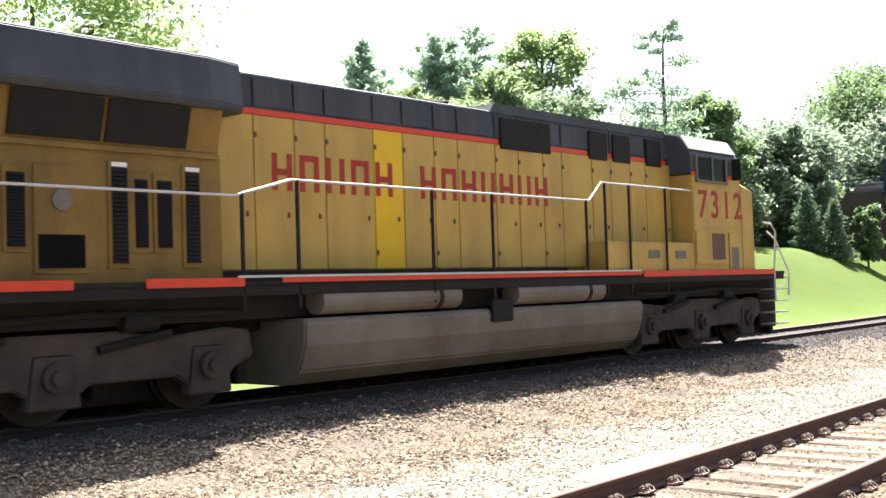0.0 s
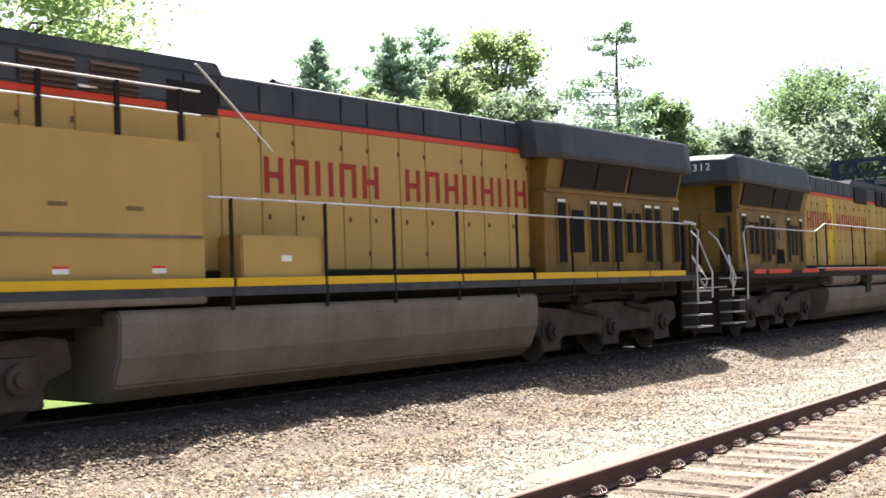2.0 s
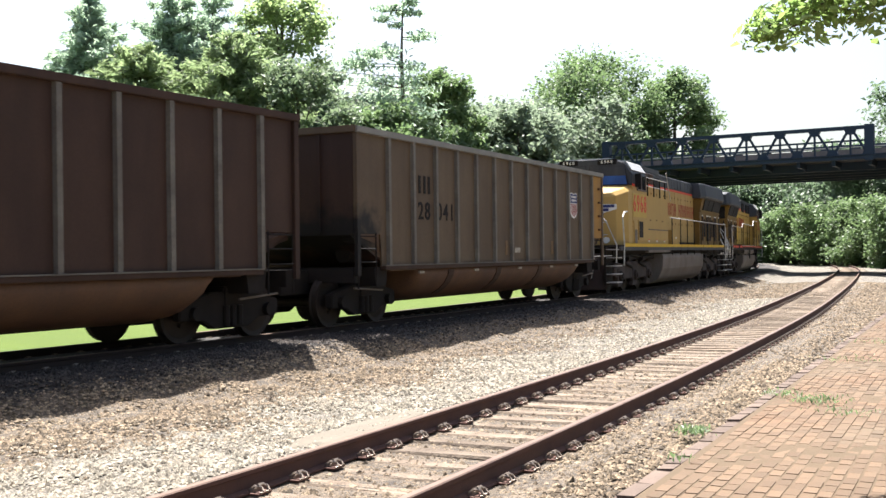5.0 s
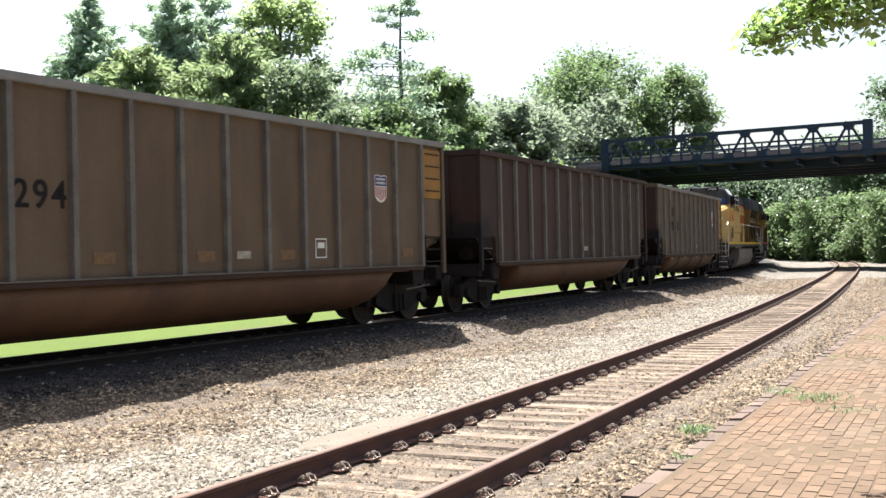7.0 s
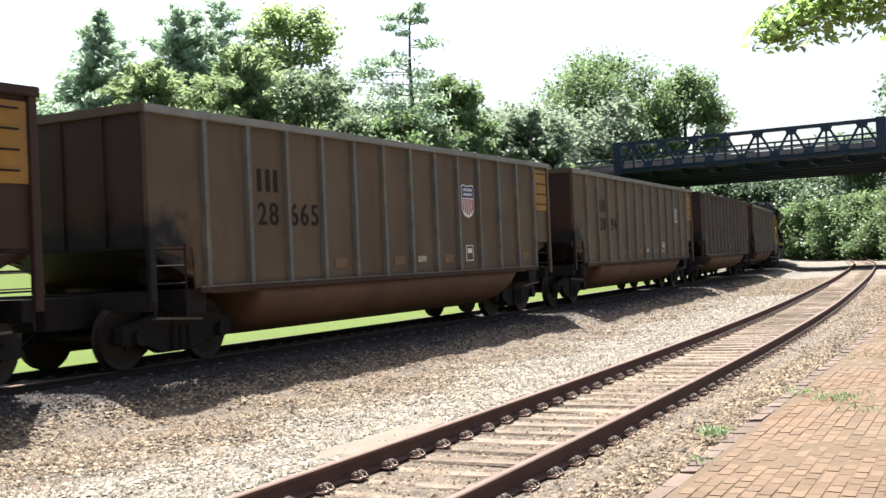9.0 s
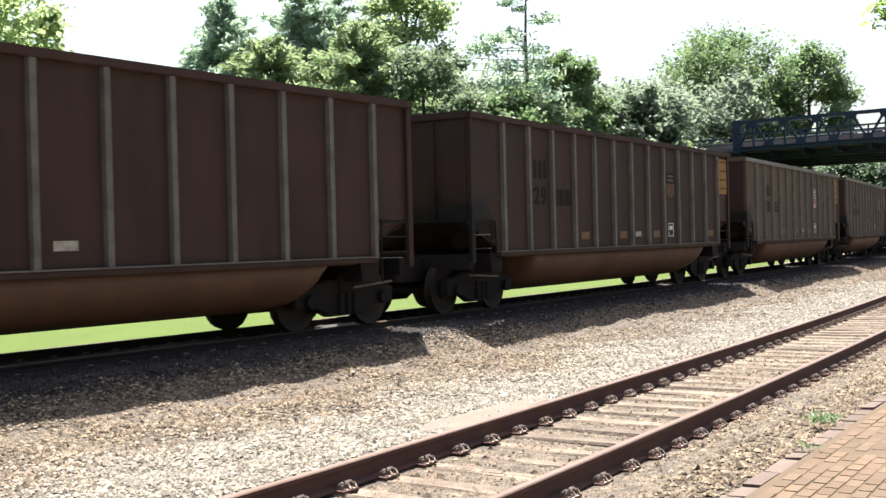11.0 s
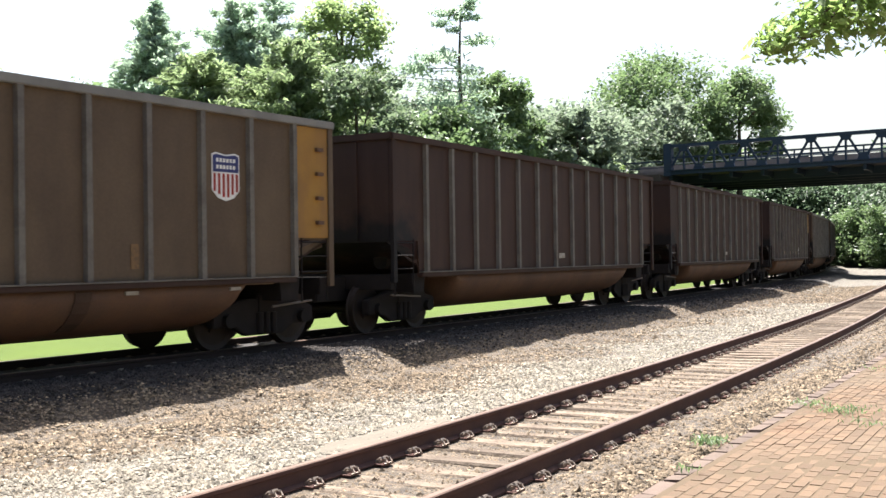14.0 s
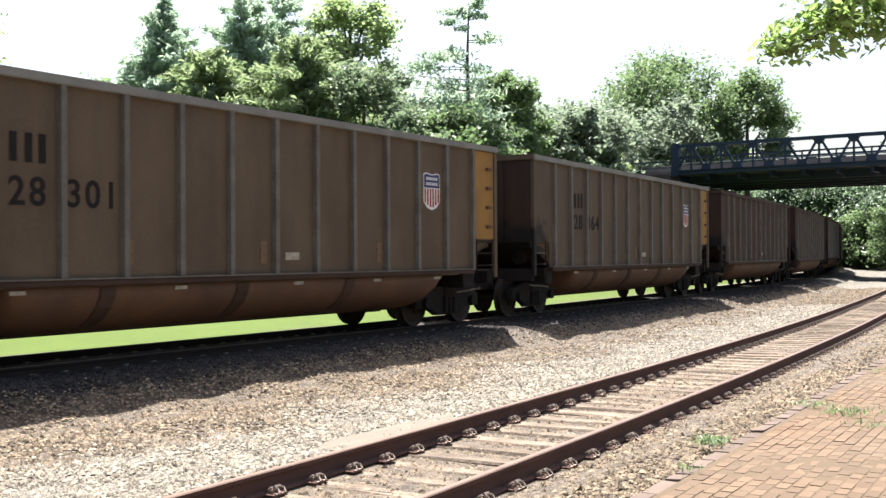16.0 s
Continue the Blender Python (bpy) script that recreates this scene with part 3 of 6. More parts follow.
# ---- loose stones of the ballast ----
def build_stones():
    rng = np.random.default_rng(5)
    base = np.array([(1, 0, 0), (-1, 0, 0), (0, 1, 0), (0, -1, 0), (0, 0, 1), (0, 0, -0.6)], float)
    tris = np.array([(0, 2, 4), (2, 1, 4), (1, 3, 4), (3, 0, 4), (2, 0, 5), (1, 2, 5), (3, 1, 5), (0, 3, 5)])
    spots = []

    def scatter(n, x0, x1, power):
        x = x0 + (x1 - x0) * rng.random(n) ** power
        y = rng.random(n) * 16 + 2.2
        return x, y
    x, y = scatter(200000, 2.5, 60, 1.8)
    near_x, near_y = scatter(90000, 4.5, 17, 1.1)
    x, y = np.concatenate([x, near_x]), np.concatenate([y, near_y])
    o, q = off_main(x, y), off_siding(x, y)
    keep = (o < -0.9) & (y > edge_y(x) + 0.02) & (np.abs(np.abs(q) - 0.7525) > 0.12)
    x, y, q, o = x[keep], y[keep], q[keep], o[keep]
    n = len(x)
    size = (0.010 + 0.022 * rng.random(n) ** 1.6) * (1 + x * 0.012)
    z = ground_z(x, y) + size * np.where(np.abs(q) < 1.32, rng.uniform(-0.9, 0.15, n), 0.28)
    v = base[None] * rng.uniform(0.6, 1.25, (n, 6, 1)) * size[:, None, None] * rng.uniform(0.7, 1.2, (n, 1, 3))
    a = rng.random(n) * 6.28
    c, s = np.cos(a)[:, None], np.sin(a)[:, None]
    vx, vy = v[..., 0] * c - v[..., 1] * s, v[..., 0] * s + v[..., 1] * c
    verts = np.stack([vx + x[:, None], vy + y[:, None], v[..., 2] * 0.7 + z[:, None]], -1)
    pale = (q > 1.0) & (q < 3.2 + 0.35 * np.sin(x * 1.3) + 0.5 * rng.normal(size=n)) & (x < 40)
    # stones in the strip whose colour carries the shade of the train
    shade_band = o > -2.4 + 0.22 * rng.normal(size=n)
    for name, some, mat, label in (("oily_stones", shade_band, DARK_STONE, "stones along the main track, darkened as train shade"), ("ballast_stones", ~pale & ~shade_band, STONE, "loose tan and grey crushed stones lying on the gravel"),
                                   ("pale_stones", pale, PALE_STONE, "loose pale crushed stones beside the siding")):
        part_v = verts[some].reshape(-1, 3)
        faces = (tris[None] + 6 * np.arange(int(some.sum()))[:, None, None]).reshape(-1, 3)
        me = bpy.data.meshes.new(name)
        me.from_pydata(part_v.tolist(), [], faces.tolist())
        me.materials.append(mat)
        tagged(new(name, me), label, "ballast", kind="stuff")
    # a worn pale patch of packed fines beside the siding's far rail
    ring = []
    for i in range(28):
        a = 2 * math.pi * i / 28
        w = 1 + 0.12 * math.sin(3 * a + 1) + 0.1 * math.sin(7 * a)
        px, py, _ = siding_at(9.15 + 1.25 * w * math.cos(a), 1.42 + 0.34 * w * math.sin(a))
        ring.append((px, py, float(ground_z(px, py))))
    cx, cy, _ = siding_at(9.15, 1.42)
    g = Geo().loft([[(x0, y0, z0 - 0.05) for x0, y0, z0 in ring], [(x0, y0, z0 + 0.004) for x0, y0, z0 in ring],
                    [(cx + (x0 - cx) * 0.93, cy + (y0 - cy) * 0.88, z0 + 0.022) for x0, y0, z0 in ring], [(cx + (x0 - cx) * 0.3, cy + (y0 - cy) * 0.3, float(ground_z(cx, cy)) + 0.026) for x0, y0, z0 in ring]])
    tagged(new("pavement_patch", g.mesh("pavement_patch", FINES)), "pale worn patch of packed fines beside the siding", "pavement", kind="structure")


build_stones()


# ---- the train ----
SPEED, START, CAR, LOCO = 10.72, -21.82, 16.18, 22.5


def wheelset(radius, n=28):
    """Two wheels on an axle that lies along y, about its own centre."""
    g = Geo().tube([(0, -0.95, 0), (0, 0.95, 0)], 0.085, 10)
    for k in (-1, 1):
        prof = [(radius * 0.25, 0.8), (radius * 0.3, 0.83), (radius * 0.82, 0.8), (radius, 0.82), (radius, 0.72), (radius * 1.05, 0.7), (radius * 1.05, 0.68), (radius * 0.8, 0.69), (radius * 0.3, 0.7)]
        rings = [[(r * math.cos(2 * math.pi * i / n), k * y, r * math.sin(2 * math.pi * i / n)) for i in range(n)] for r, y in prof]
        g.loft(rings)
    for k in (-1, 1):
        for j in range(3):
            q = 2 * math.pi * j / 3
            g.tube([(0.18 * math.cos(q), k * 0.79, 0.18 * math.sin(q)), (0.18 * math.cos(q), k * 0.86, 0.18 * math.sin(q))], 0.035, 6)
    return g.mesh("wheelset", [WHEEL])


CAR_WHEEL, LOCO_WHEEL = wheelset(0.457), wheelset(0.53)
WHEELS = []


def add_wheel(mesh, radius, x, parent):
    ob = part("wheelset", mesh, None, parent, "steel wheels on one axle", at=pose(x, 0, radius))
    WHEELS.append((ob, radius, x))
    return ob


def letters(text_len, width, height, parent, at, name="painted_mark", stroke=0.26):
    """A painted name, kept as plain upright strokes, a pair for each sign; None leaves a space."""
    n = len(text_len)
    step = width / n
    for i, on in enumerate(text_len):
        if on == " ":
            continue
        g = Geo()
        x = (i + 0.5) * step - width / 2
        w = step * 0.72
        for k in (-1, 1):
            xc = x + k * (w / 2 - w * stroke / 2)
            g.box(xc - w * stroke / 2, xc + w * stroke / 2, -height / 2, height / 2, 0, 0.006)
        if on != "I":
            g.box(x - w / 2 + w * stroke, x + w / 2 - w * stroke, height / 2 - height * 0.17 if i % 2 else -height * 0.085, height / 2 if i % 2 else height * 0.085, 0, 0.006)
        part(name, g, LETTER_RED, parent, "worn red painted stroke", at=at)


def shield(parent, at, faded=False):
    """A plain two-part shield: dark top field, upright stripes below."""
    out = [(-0.29, 0.33), (-0.2, 0.36), (0, 0.33), (0.2, 0.36), (0.29, 0.33), (0.29, -0.2), (0.17, -0.31), (0, -0.36), (-0.17, -0.31), (-0.29, -0.2)]
    emb = part("shield_emblem", Geo().prism(out, "z", 0, 0.005), WHITE if not faded else CAR_DARK, parent, "faded shield emblem with stripes", at=at)
    top = [(-0.27, 0.31), (-0.2, 0.335), (0, 0.31), (0.2, 0.335), (0.27, 0.31), (0.27, 0.07), (-0.27, 0.07)]
    part("emblem_field", Geo().prism(top, "z", 0.005, 0.009), BLUE if not faded else UNDER, emb)
    bars = Geo()
    for y in (0.245, 0.145):
        for i in range(6):
            bars.box(-0.2 + i * 0.07, -0.155 + i * 0.07, y - 0.028, y + 0.028, 0.009, 0.012)
    part("emblem_lettering", bars, WHITE if not faded else TANK, emb)
    st = Geo()
    for i in range(6):
        x = -0.235 + i * 0.094
        st.box(x - 0.024, x + 0.024, -0.2 - 0.12 * (1 - abs(x) / 0.27), 0.05, 0.005, 0.009)
    part("emblem_stripes", st, LETTER_RED if not faded else FADED_ORANGE, emb)
    return emb


NEAR = pose(0, 0, 0, 90, 0, 0)   # a sign on the camera's side of a car: its face looks towards -y


def sign_at(x, y, z):
    return pose(x, y, z) @ NEAR


SPRING = Geo().tube([(0, 0, 0), (0, 0, 0.32)], 0.06, 8).mesh("spring", UNDER)


def car_truck(x, parent):
    """A two-axle freight truck under a car."""
    for k in (-0.89, 0.89):
        add_wheel(CAR_WHEEL, 0.457, x + k, parent)
    for k in (-1, 1):
        y = k * 1.0
        poly = [(x - 1.2, 0.36), (x - 1.2, 0.62), (x - 0.85, 0.7), (x - 0.45, 0.78), (x + 0.45, 0.78), (x + 0.85, 0.7), (x + 1.2, 0.62), (x + 1.2, 0.36), (x + 0.7, 0.34),
                (x + 0.42, 0.2), (x - 0.42, 0.2), (x - 0.7, 0.34)]
        frame_ = part("side_frame", Geo().prism(poly, "y", y - 0.08, y + 0.08), UNDER, parent, bevel=0.02)
        for dx in (-0.16, 0, 0.16):
            part("spring", SPRING, None, frame_, at=pose(x + dx, y + k * 0.1, 0.24))
        for dx in (-0.89, 0.89):
            part("axle_cap", Geo().disc((x + dx, 0.457), 0.11, "y", y + k * 0.08, y + k * 0.17, 14), UNDER, frame_)
    part("bolster", Geo().box(x - 0.2, x + 0.2, -1.1, 1.1, 0.5, 0.86), UNDER, parent, bevel=0.03)


RIBS = [8.09 - (1.85 + 1.02 * i) for i in range(13)]


def gondola(paint, yellow):
    """A coal gondola: ribbed box on a centre sill, with a round-bottomed tub hung between the trucks. x runs forward."""
    car = thing("coal_gondola", "ribbed dusty coal gondola with a rust-brown tub", "train car", "coal gondolas of the train")
    f, b, W = 7.22, -7.24, 1.6
    side_poly = [(b, 1.72), (b + 0.95, 1.72), (b + 1.0, 1.1), (f - 0.98, 1.1), (f - 0.93, 1.72), (f, 1.72), (f, 3.58), (b, 3.58)]
    for k in (-1, 1):
        side = part("side_wall", Geo().prism(side_poly, "y", k * (W - 0.09), k * (W - 0.05)), paint, car, bevel=0.004)
        for x in RIBS:
            part("rib", Geo().prism([(x - 0.06, k * (W - 0.05)), (x - 0.045, k * (W + 0.02)), (x + 0.045, k * (W + 0.02)), (x + 0.06, k * (W - 0.05))], "z", 1.13, 3.57), RIB, side)
        part("top_chord", Geo().box(b - 0.02, f + 0.02, k * (W - 0.1), k * (W + 0.035), 3.57, 3.69), CHORD if paint is CAR_GREY else CAR_DARK, car, "worn top chord", 0.012)
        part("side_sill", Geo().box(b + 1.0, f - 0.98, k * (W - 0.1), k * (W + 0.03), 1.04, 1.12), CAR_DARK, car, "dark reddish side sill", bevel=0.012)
        part("sill_lip", Geo().box(b + 1.0, f - 0.98, k * (W - 0.06), k * (W + 0.045), 1.12, 1.14), RIB, car, "worn pale edge of the sill")
        rings = []
        for x, deep in ((b + 2.5, 0.12), (b + 2.54, 0.45), (b + 2.62, 0.74), (b + 2.78, 0.93), (b + 3.05, 1.0), (0.0, 1.0), (f - 2.6, 1.0), (f - 2.34, 0.95), (f - 2.18, 0.78), (f - 2.1, 0.45), (f - 2.06, 0.12)):
            arc = [(0.14 + 1.4 * math.cos(radians(q)) ** 0.8, 1.04 - (0.76 if yellow == 1 else 0.71) * deep * math.sin(radians(q))) for q in (0, 12, 25, 38, 50, 62, 74, 89)]
            rings.append([(x, k * 0.14, 1.04)] + [(x, k * y, z) for y, z in arc])
        t = part("tub", Geo().loft(rings), TUB, car, "rust-brown round-bottomed tub", smooth_faces=True)
        for x in (-3.2, -0.6, 2.1) if yellow == 2 else ():
            arc = [(0.15 + 1.41 * math.cos(radians(q)) ** 0.8, 1.035 - 0.71 * math.sin(radians(q))) for q in (2, 12, 25, 38, 50)]
            part("tub_strap", Geo().loft([[(x - 0.13, k * y, z) for y, z in arc + [(p - 0.05, q) for p, q in arc[::-1]]], [(x + 0.13, k * y, z) for y, z in arc + [(p - 0.05, q) for p, q in arc[::-1]]]]), TUB_BAND, t)
        for x in (-4.6, -1.9, 0.7, 2.9, 4.9) if yellow == 2 else ():
            part("reflector", Geo().box(x - 0.11, x + 0.11, k * 1.53, k * 1.56, 0.95, 1.0), FADED_WHITE, t, "grimy reflector strip")
        for x in (b + 0.45, f - 0.45):
            pts = Geo()
            for z in (1.2, 1.45, 1.68):
                pts.tube([(x - 0.32, k * (W - 0.04), z), (x + 0.32, k * (W - 0.04), z)], 0.013, 5)
            for dx in (-0.33, 0.33):
                pts.tube([(x + dx, k * (W - 0.05), 0.72), (x + dx, k * (W - 0.05), 1.75)], 0.016, 5)
            part("side_ladder", pts, UNDER, car, "grimy steel grab irons")
        for x in (f - 0.13, b):
            part("corner_post", Geo().box(x, x + 0.13, k * (W - 0.06), k * (W + 0.01), 0.95, 3.57), paint, car, bevel=0.008)
        if yellow == 1:
            p = part("end_panel", Geo().box(f - 0.92, f - 0.14, k * (W - 0.05), k * (W - 0.02), 2.5, 3.5), END_YELLOW, car, "faded yellow ladder panel", 0.004)
            for z in (2.65, 2.9, 3.15, 3.4):
                part("rung", Geo().tube([(f - 0.86, k * (W + 0.03), z), (f - 0.3, k * (W + 0.03), z)], 0.014, 5), BLACK, p)
        elif yellow == 2:
            p = part("end_panel", Geo().box(f - 0.92, f - 0.02, k * (W - 0.05), k * (W - 0.015), 1.75, 3.56), END_YELLOW, car, "faded yellow end panel with steps", 0.004)
            for z in (2.0, 2.4, 2.8, 3.2):
                part("rung", Geo().box(f - 0.45, f - 0.3, k * (W - 0.02), k * (W + 0.05), z - 0.03, z + 0.03), TUB, p)
    for x, k in ((f, 1), (b, -1)):
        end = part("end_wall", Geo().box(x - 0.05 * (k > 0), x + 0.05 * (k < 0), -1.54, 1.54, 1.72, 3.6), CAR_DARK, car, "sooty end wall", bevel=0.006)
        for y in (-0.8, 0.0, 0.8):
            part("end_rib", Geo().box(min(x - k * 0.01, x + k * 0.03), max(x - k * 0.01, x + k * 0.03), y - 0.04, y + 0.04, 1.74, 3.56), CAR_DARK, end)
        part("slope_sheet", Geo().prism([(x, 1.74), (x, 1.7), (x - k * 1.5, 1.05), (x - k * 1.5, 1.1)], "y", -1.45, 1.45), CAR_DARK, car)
        part("top_end_chord", Geo().box(x - 0.06, x + 0.06, -1.6, 1.6, 3.57, 3.7), paint, car, bevel=0.012)
        part("end_sill", Geo().box(x - k * 0.15 - 0.1, x - k * 0.15 + 0.1, -1.5, 1.5, 0.82, 1.1), UNDER, car, bevel=0.01)
        coup = Geo().box(min(x, x + k * 0.62), max(x, x + k * 0.62), -0.09, 0.09, 0.74, 0.96)
        coup.box(min(x + k * 0.55, x + k * 0.86), max(x + k * 0.55, x + k * 0.86), -0.17, 0.17, 0.7, 1.0)
        part("coupler", coup, UNDER, car, bevel=0.02)
        part("air_hose", Geo().tube([(x, 0.35, 0.75), (x + k * 0.3, 0.37, 0.5), (x + k * 0.6, 0.3, 0.36), (x + k * 0.85, 0.2, 0.42)], 0.028, 6), BLACK, car)
        part("brake_rod", Geo().tube([(x - k * 0.3, -1.35, 0.72), (x - k * 1.3, -1.38, 0.66)], 0.02, 6), TANK, car)
    for x, k in ((6.2, 1), (-6.2, -1)):
        part("draft_sill", Geo().box(x - 1.9, x + 1.2, -0.5, 0.5, 0.62, 1.06), UNDER, car, bevel=0.02)
        part("body_bolster", Geo().prism([(x - 0.25, 1.1), (x + 0.25, 1.1), (x + 0.2, 0.75), (x - 0.2, 0.75)], "y", -1.5, 1.5), UNDER, car)
        for s in (-1, 1):
            part("end_bracket", Geo().prism([(x - k * 1.9, 1.1), (x + k * 0.9, 1.72), (x + k * 0.9, 1.6), (x - k * 1.8, 0.95)], "y", s * 1.2, s * 1.45), paint, car)
    part("brake_cylinder", Geo().tube([(-6.6, -0.9, 1.35), (-6.0, -0.9, 1.35)], 0.16, 10), UNDER, car)
    part("floor_sheet", Geo().box(b + 1.4, f - 1.4, -1.5, 1.5, 1.02, 1.08), paint, car)
    part("centre_sill", Geo().box(b, f, -0.2, 0.2, 0.72, 1.05), UNDER, car, bevel=0.01)
    for x in (6.09, -6.09):
        car_truck(x, car)
    return car


def car_pose(s_front, length, half, turn=0):
    """The pose of a vehicle whose front coupler is s_front along the main track; half: half its truck spacing."""
    a, b = main_at(s_front - length / 2 - half), main_at(s_front - length / 2 + half)
    x, y = (a[0] + b[0]) / 2, (a[1] + b[1]) / 2
    return pose(x, y, 0, 0, 0, math.degrees(math.atan2(b[1] - a[1], b[0] - a[0])) + turn)


HINGE = Geo().box(-0.018, 0.018, -0.01, 0.01, -0.035, 0.035).mesh("hinge", TUB)


def locomotive(red_sill):
    """A six-axle road diesel. x runs towards the cab end; u is the distance from the radiator-end coupler."""
    if red_sill:
        loco = thing("locomotive", "weathered yellow and grey diesel locomotive with red sill stripe", "locomotive", "locomotives of the train")
        body, stripe = YELLOW, RED
    else:
        loco = thing("locomotive", "yellow and grey diesel locomotive with yellow sill stripe", "locomotive", "locomotives of the train")
        body, stripe = CLEAN_YELLOW, STRIPE_YELLOW
    U = lambda u: u - 11.25
    # underframe, walkway and sill
    part("underframe", Geo().box(U(1.2), U(21.3), -1.2, 1.2, 1.08, 1.5), UNDER, loco, bevel=0.02)
    # added box that blocks the bright lawn seen through the truck gaps
    part("gap_filler", Geo().box(U(1.0), U(21.5), -0.6, 0.6, 0.9, 1.13), UNDER, loco)
    if not red_sill:
        part("placard", Geo().box(U(1.75), U(2.5), -1.585, -1.575, 1.5, 1.62), WHITE, loco, "white notice plate")
    part("walkway", Geo().box(U(0.75), U(21.75), -1.56, 1.56, 1.5, 1.56), UNDER, loco)
    for k in (-1, 1):
        part("side_sill", Geo().box(U(0.8), U(21.7), k * 1.5, k * 1.56, 1.38, 1.52), GREY if not red_sill else UNDER, loco, bevel=0.008)
        edges = [(1.5, 3.0), (3.05, 5.0), (5.05, 7.0), (7.1, 9.0), (9.05, 10.6), (10.65, 12.0), (12.05, 13.6), (13.65, 21.2)] if not red_sill else [(1.4, 2.2), (2.4, 4.1), (5.0, 6.4), (15.7, 21.2)]
        for a, b in edges:
            part("sill_stripe", Geo().box(U(a), U(b), k * 1.555, k * 1.575, 1.5, 1.61), stripe, loco, "bright reflective sill stripe", 0.003)
        if red_sill:
            part("walkway_stripe", Geo().box(U(7.0), U(15.6), k * 1.56, k * 1.572, 1.54, 1.6), RED, loco, "thin red line along the walkway edge")
            part("walkway_edge", Geo().box(U(6.3), U(15.6), k * 1.54, k * 1.58, 1.605, 1.635), STEEL, loco, "pale worn walkway edge")
    # radiator colour: soot plus painted shade of the overhang
    sooty = SOOTY_SHADED_YELLOW
    # radiator section with its wide sloping wings
    rad = part("radiator_body", Geo().box(U(1.15), U(6.3), -1.28, 1.28, 1.56, 3.12), sooty, loco, bevel=0.02)
    part("radiator_slope", Geo().prism([(-1.28, 3.12), (1.28, 3.12), (1.42, 3.7), (-1.42, 3.7)], "x", U(1.2), U(6.25)), sooty, rad, bevel=0.01)
    wing = [(-1.5, 3.68), (1.5, 3.68), (1.55, 3.76), (1.47, 4.31), (1.43, 4.34), (0.5, 4.39), (-0.5, 4.39), (-1.43, 4.34), (-1.47, 4.31), (-1.55, 3.76)]
    rings = []
    for u, sc, dz in ((0.55, 0.86, -0.05), (0.9, 0.97, 0), (1.2, 1.0, 0), (6.0, 1.0, 0), (6.6, 0.9, 0.0)):
        rings.append([(U(u), y * sc, 4.05 + (z - 4.05) * (1 if u > 0.6 else 0.75) + dz) for y, z in wing])
    part("radiator_wing", Geo().loft(rings), GREY, loco, "wide grey radiator wing roof", 0.015)
    for k in (-1, 1):
        for a, b in ((1.35, 3.35), (3.5, 4.6), (4.66, 5.75)):
            y0, y1 = k * 1.3, k * 1.435
            g = Geo().loft([[(U(a), y0, 3.18), (U(b), y0, 3.18), (U(b), y1, 3.66), (U(a), y1, 3.66)],
                            [(U(a), y0 + k * 0.03, 3.18), (U(b), y0 + k * 0.03, 3.18), (U(b), y1 + k * 0.03, 3.66), (U(a), y1 + k * 0.03, 3.66)]])
            gr = part("radiator_grille", g, BLACK, rad, "dark mesh radiator intake")
        doors = [(1.45, 1.72, 1), (1.95, 2.2, 0), (2.3, 2.55, 0), (2.75, 2.98, 1), (3.15, 3.38, 1), (3.5, 3.7, 0), (3.85, 4.4, 2), (4.75, 4.95, 1), (5.05, 5.22, 0), (5.35, 5.55, 0), (5.75, 5.95, 1)]
        if not red_sill:
            doors = [(1.2, 1.45, 1), (1.65, 1.9, 3), (2.05, 2.25, 1), (2.4, 2.65, 1), (2.85, 3.05, 0), (3.2, 3.4, 0), (3.6, 3.9, 1), (4.15, 4.4, 1), (4.5, 4.75, 1), (5.0, 5.4, 0), (5.6, 5.85, 1)]
        for a, b, kind in doors:
            z0, z1 = (1.8, 2.9) if kind == 1 else (1.98, 2.78) if kind == 0 else (1.75, 2.8)
            frame_ = part("louvre_door", Geo().box(U(a) - 0.05, U(b) + 0.05, k * 1.28, k * 1.3, z0 - 0.06, z1 + 0.08), sooty, rad, bevel=0.004)
            if kind != 3:
                top = z1 if kind != 2 else 2.12
                lou = Geo()
                n = 22
                for i in range(n):
                    z = z0 + (top - z0) * i / n
                    lou.prism([(k * 1.3, z), (k * 1.325, z), (k * 1.3, z + (top - z0) / n)], "x", U(a), U(b))
                part("louvre", lou, BLACK, frame_)
            if kind == 1:
                part("door_tag", Geo().box(U(a), U(b), k * 1.3, k * 1.306, z1 + 0.01, z1 + 0.06), WHITE, frame_)
            if kind == 2:
                part("gauge_plate", Geo().disc((U((a + b) / 2), 2.5), 0.12, "y", k * 1.3, k * 1.33, 16), TANK, frame_)
        part("ridge", Geo().box(U(1.2), U(6.25), k * 1.28, k * 1.32, 3.08, 3.14), sooty, rad)
    digits("7312" if red_sill else "6968", 0.24, 0.16, WHITE, loco, pose(U(0.54), -0.62, 4.06, 90, 0, -90))
    part("end_door", Geo().box(U(1.1), U(1.16), -0.34, 0.34, 1.62, 3.02), sooty, rad, "grimy narrow end door", 0.012)
    for k in (-1, 1):
        part("end_grille", Geo().box(U(1.11), U(1.15), k * 0.98 - 0.2, k * 0.98 + 0.2, 3.0, 3.62), BLACK, rad, "dark end air intake")
        part("end_panel", Geo().box(U(1.1), U(1.15), k * 0.82 - 0.36, k * 0.82 + 0.36, 1.7, 2.86), sooty, rad, bevel=0.012)
        part("sand_pipe", Geo().tube([(U(1.06), k * 1.12, 2.9), (U(1.05), k * 1.14, 2.0), (U(0.9), k * 1.16, 1.56)], 0.03, 6), UNDER, rad)
    # engine hood with panels, chamfered grey roof and a red line between
    hw = 1.0
    top_u = 17.6
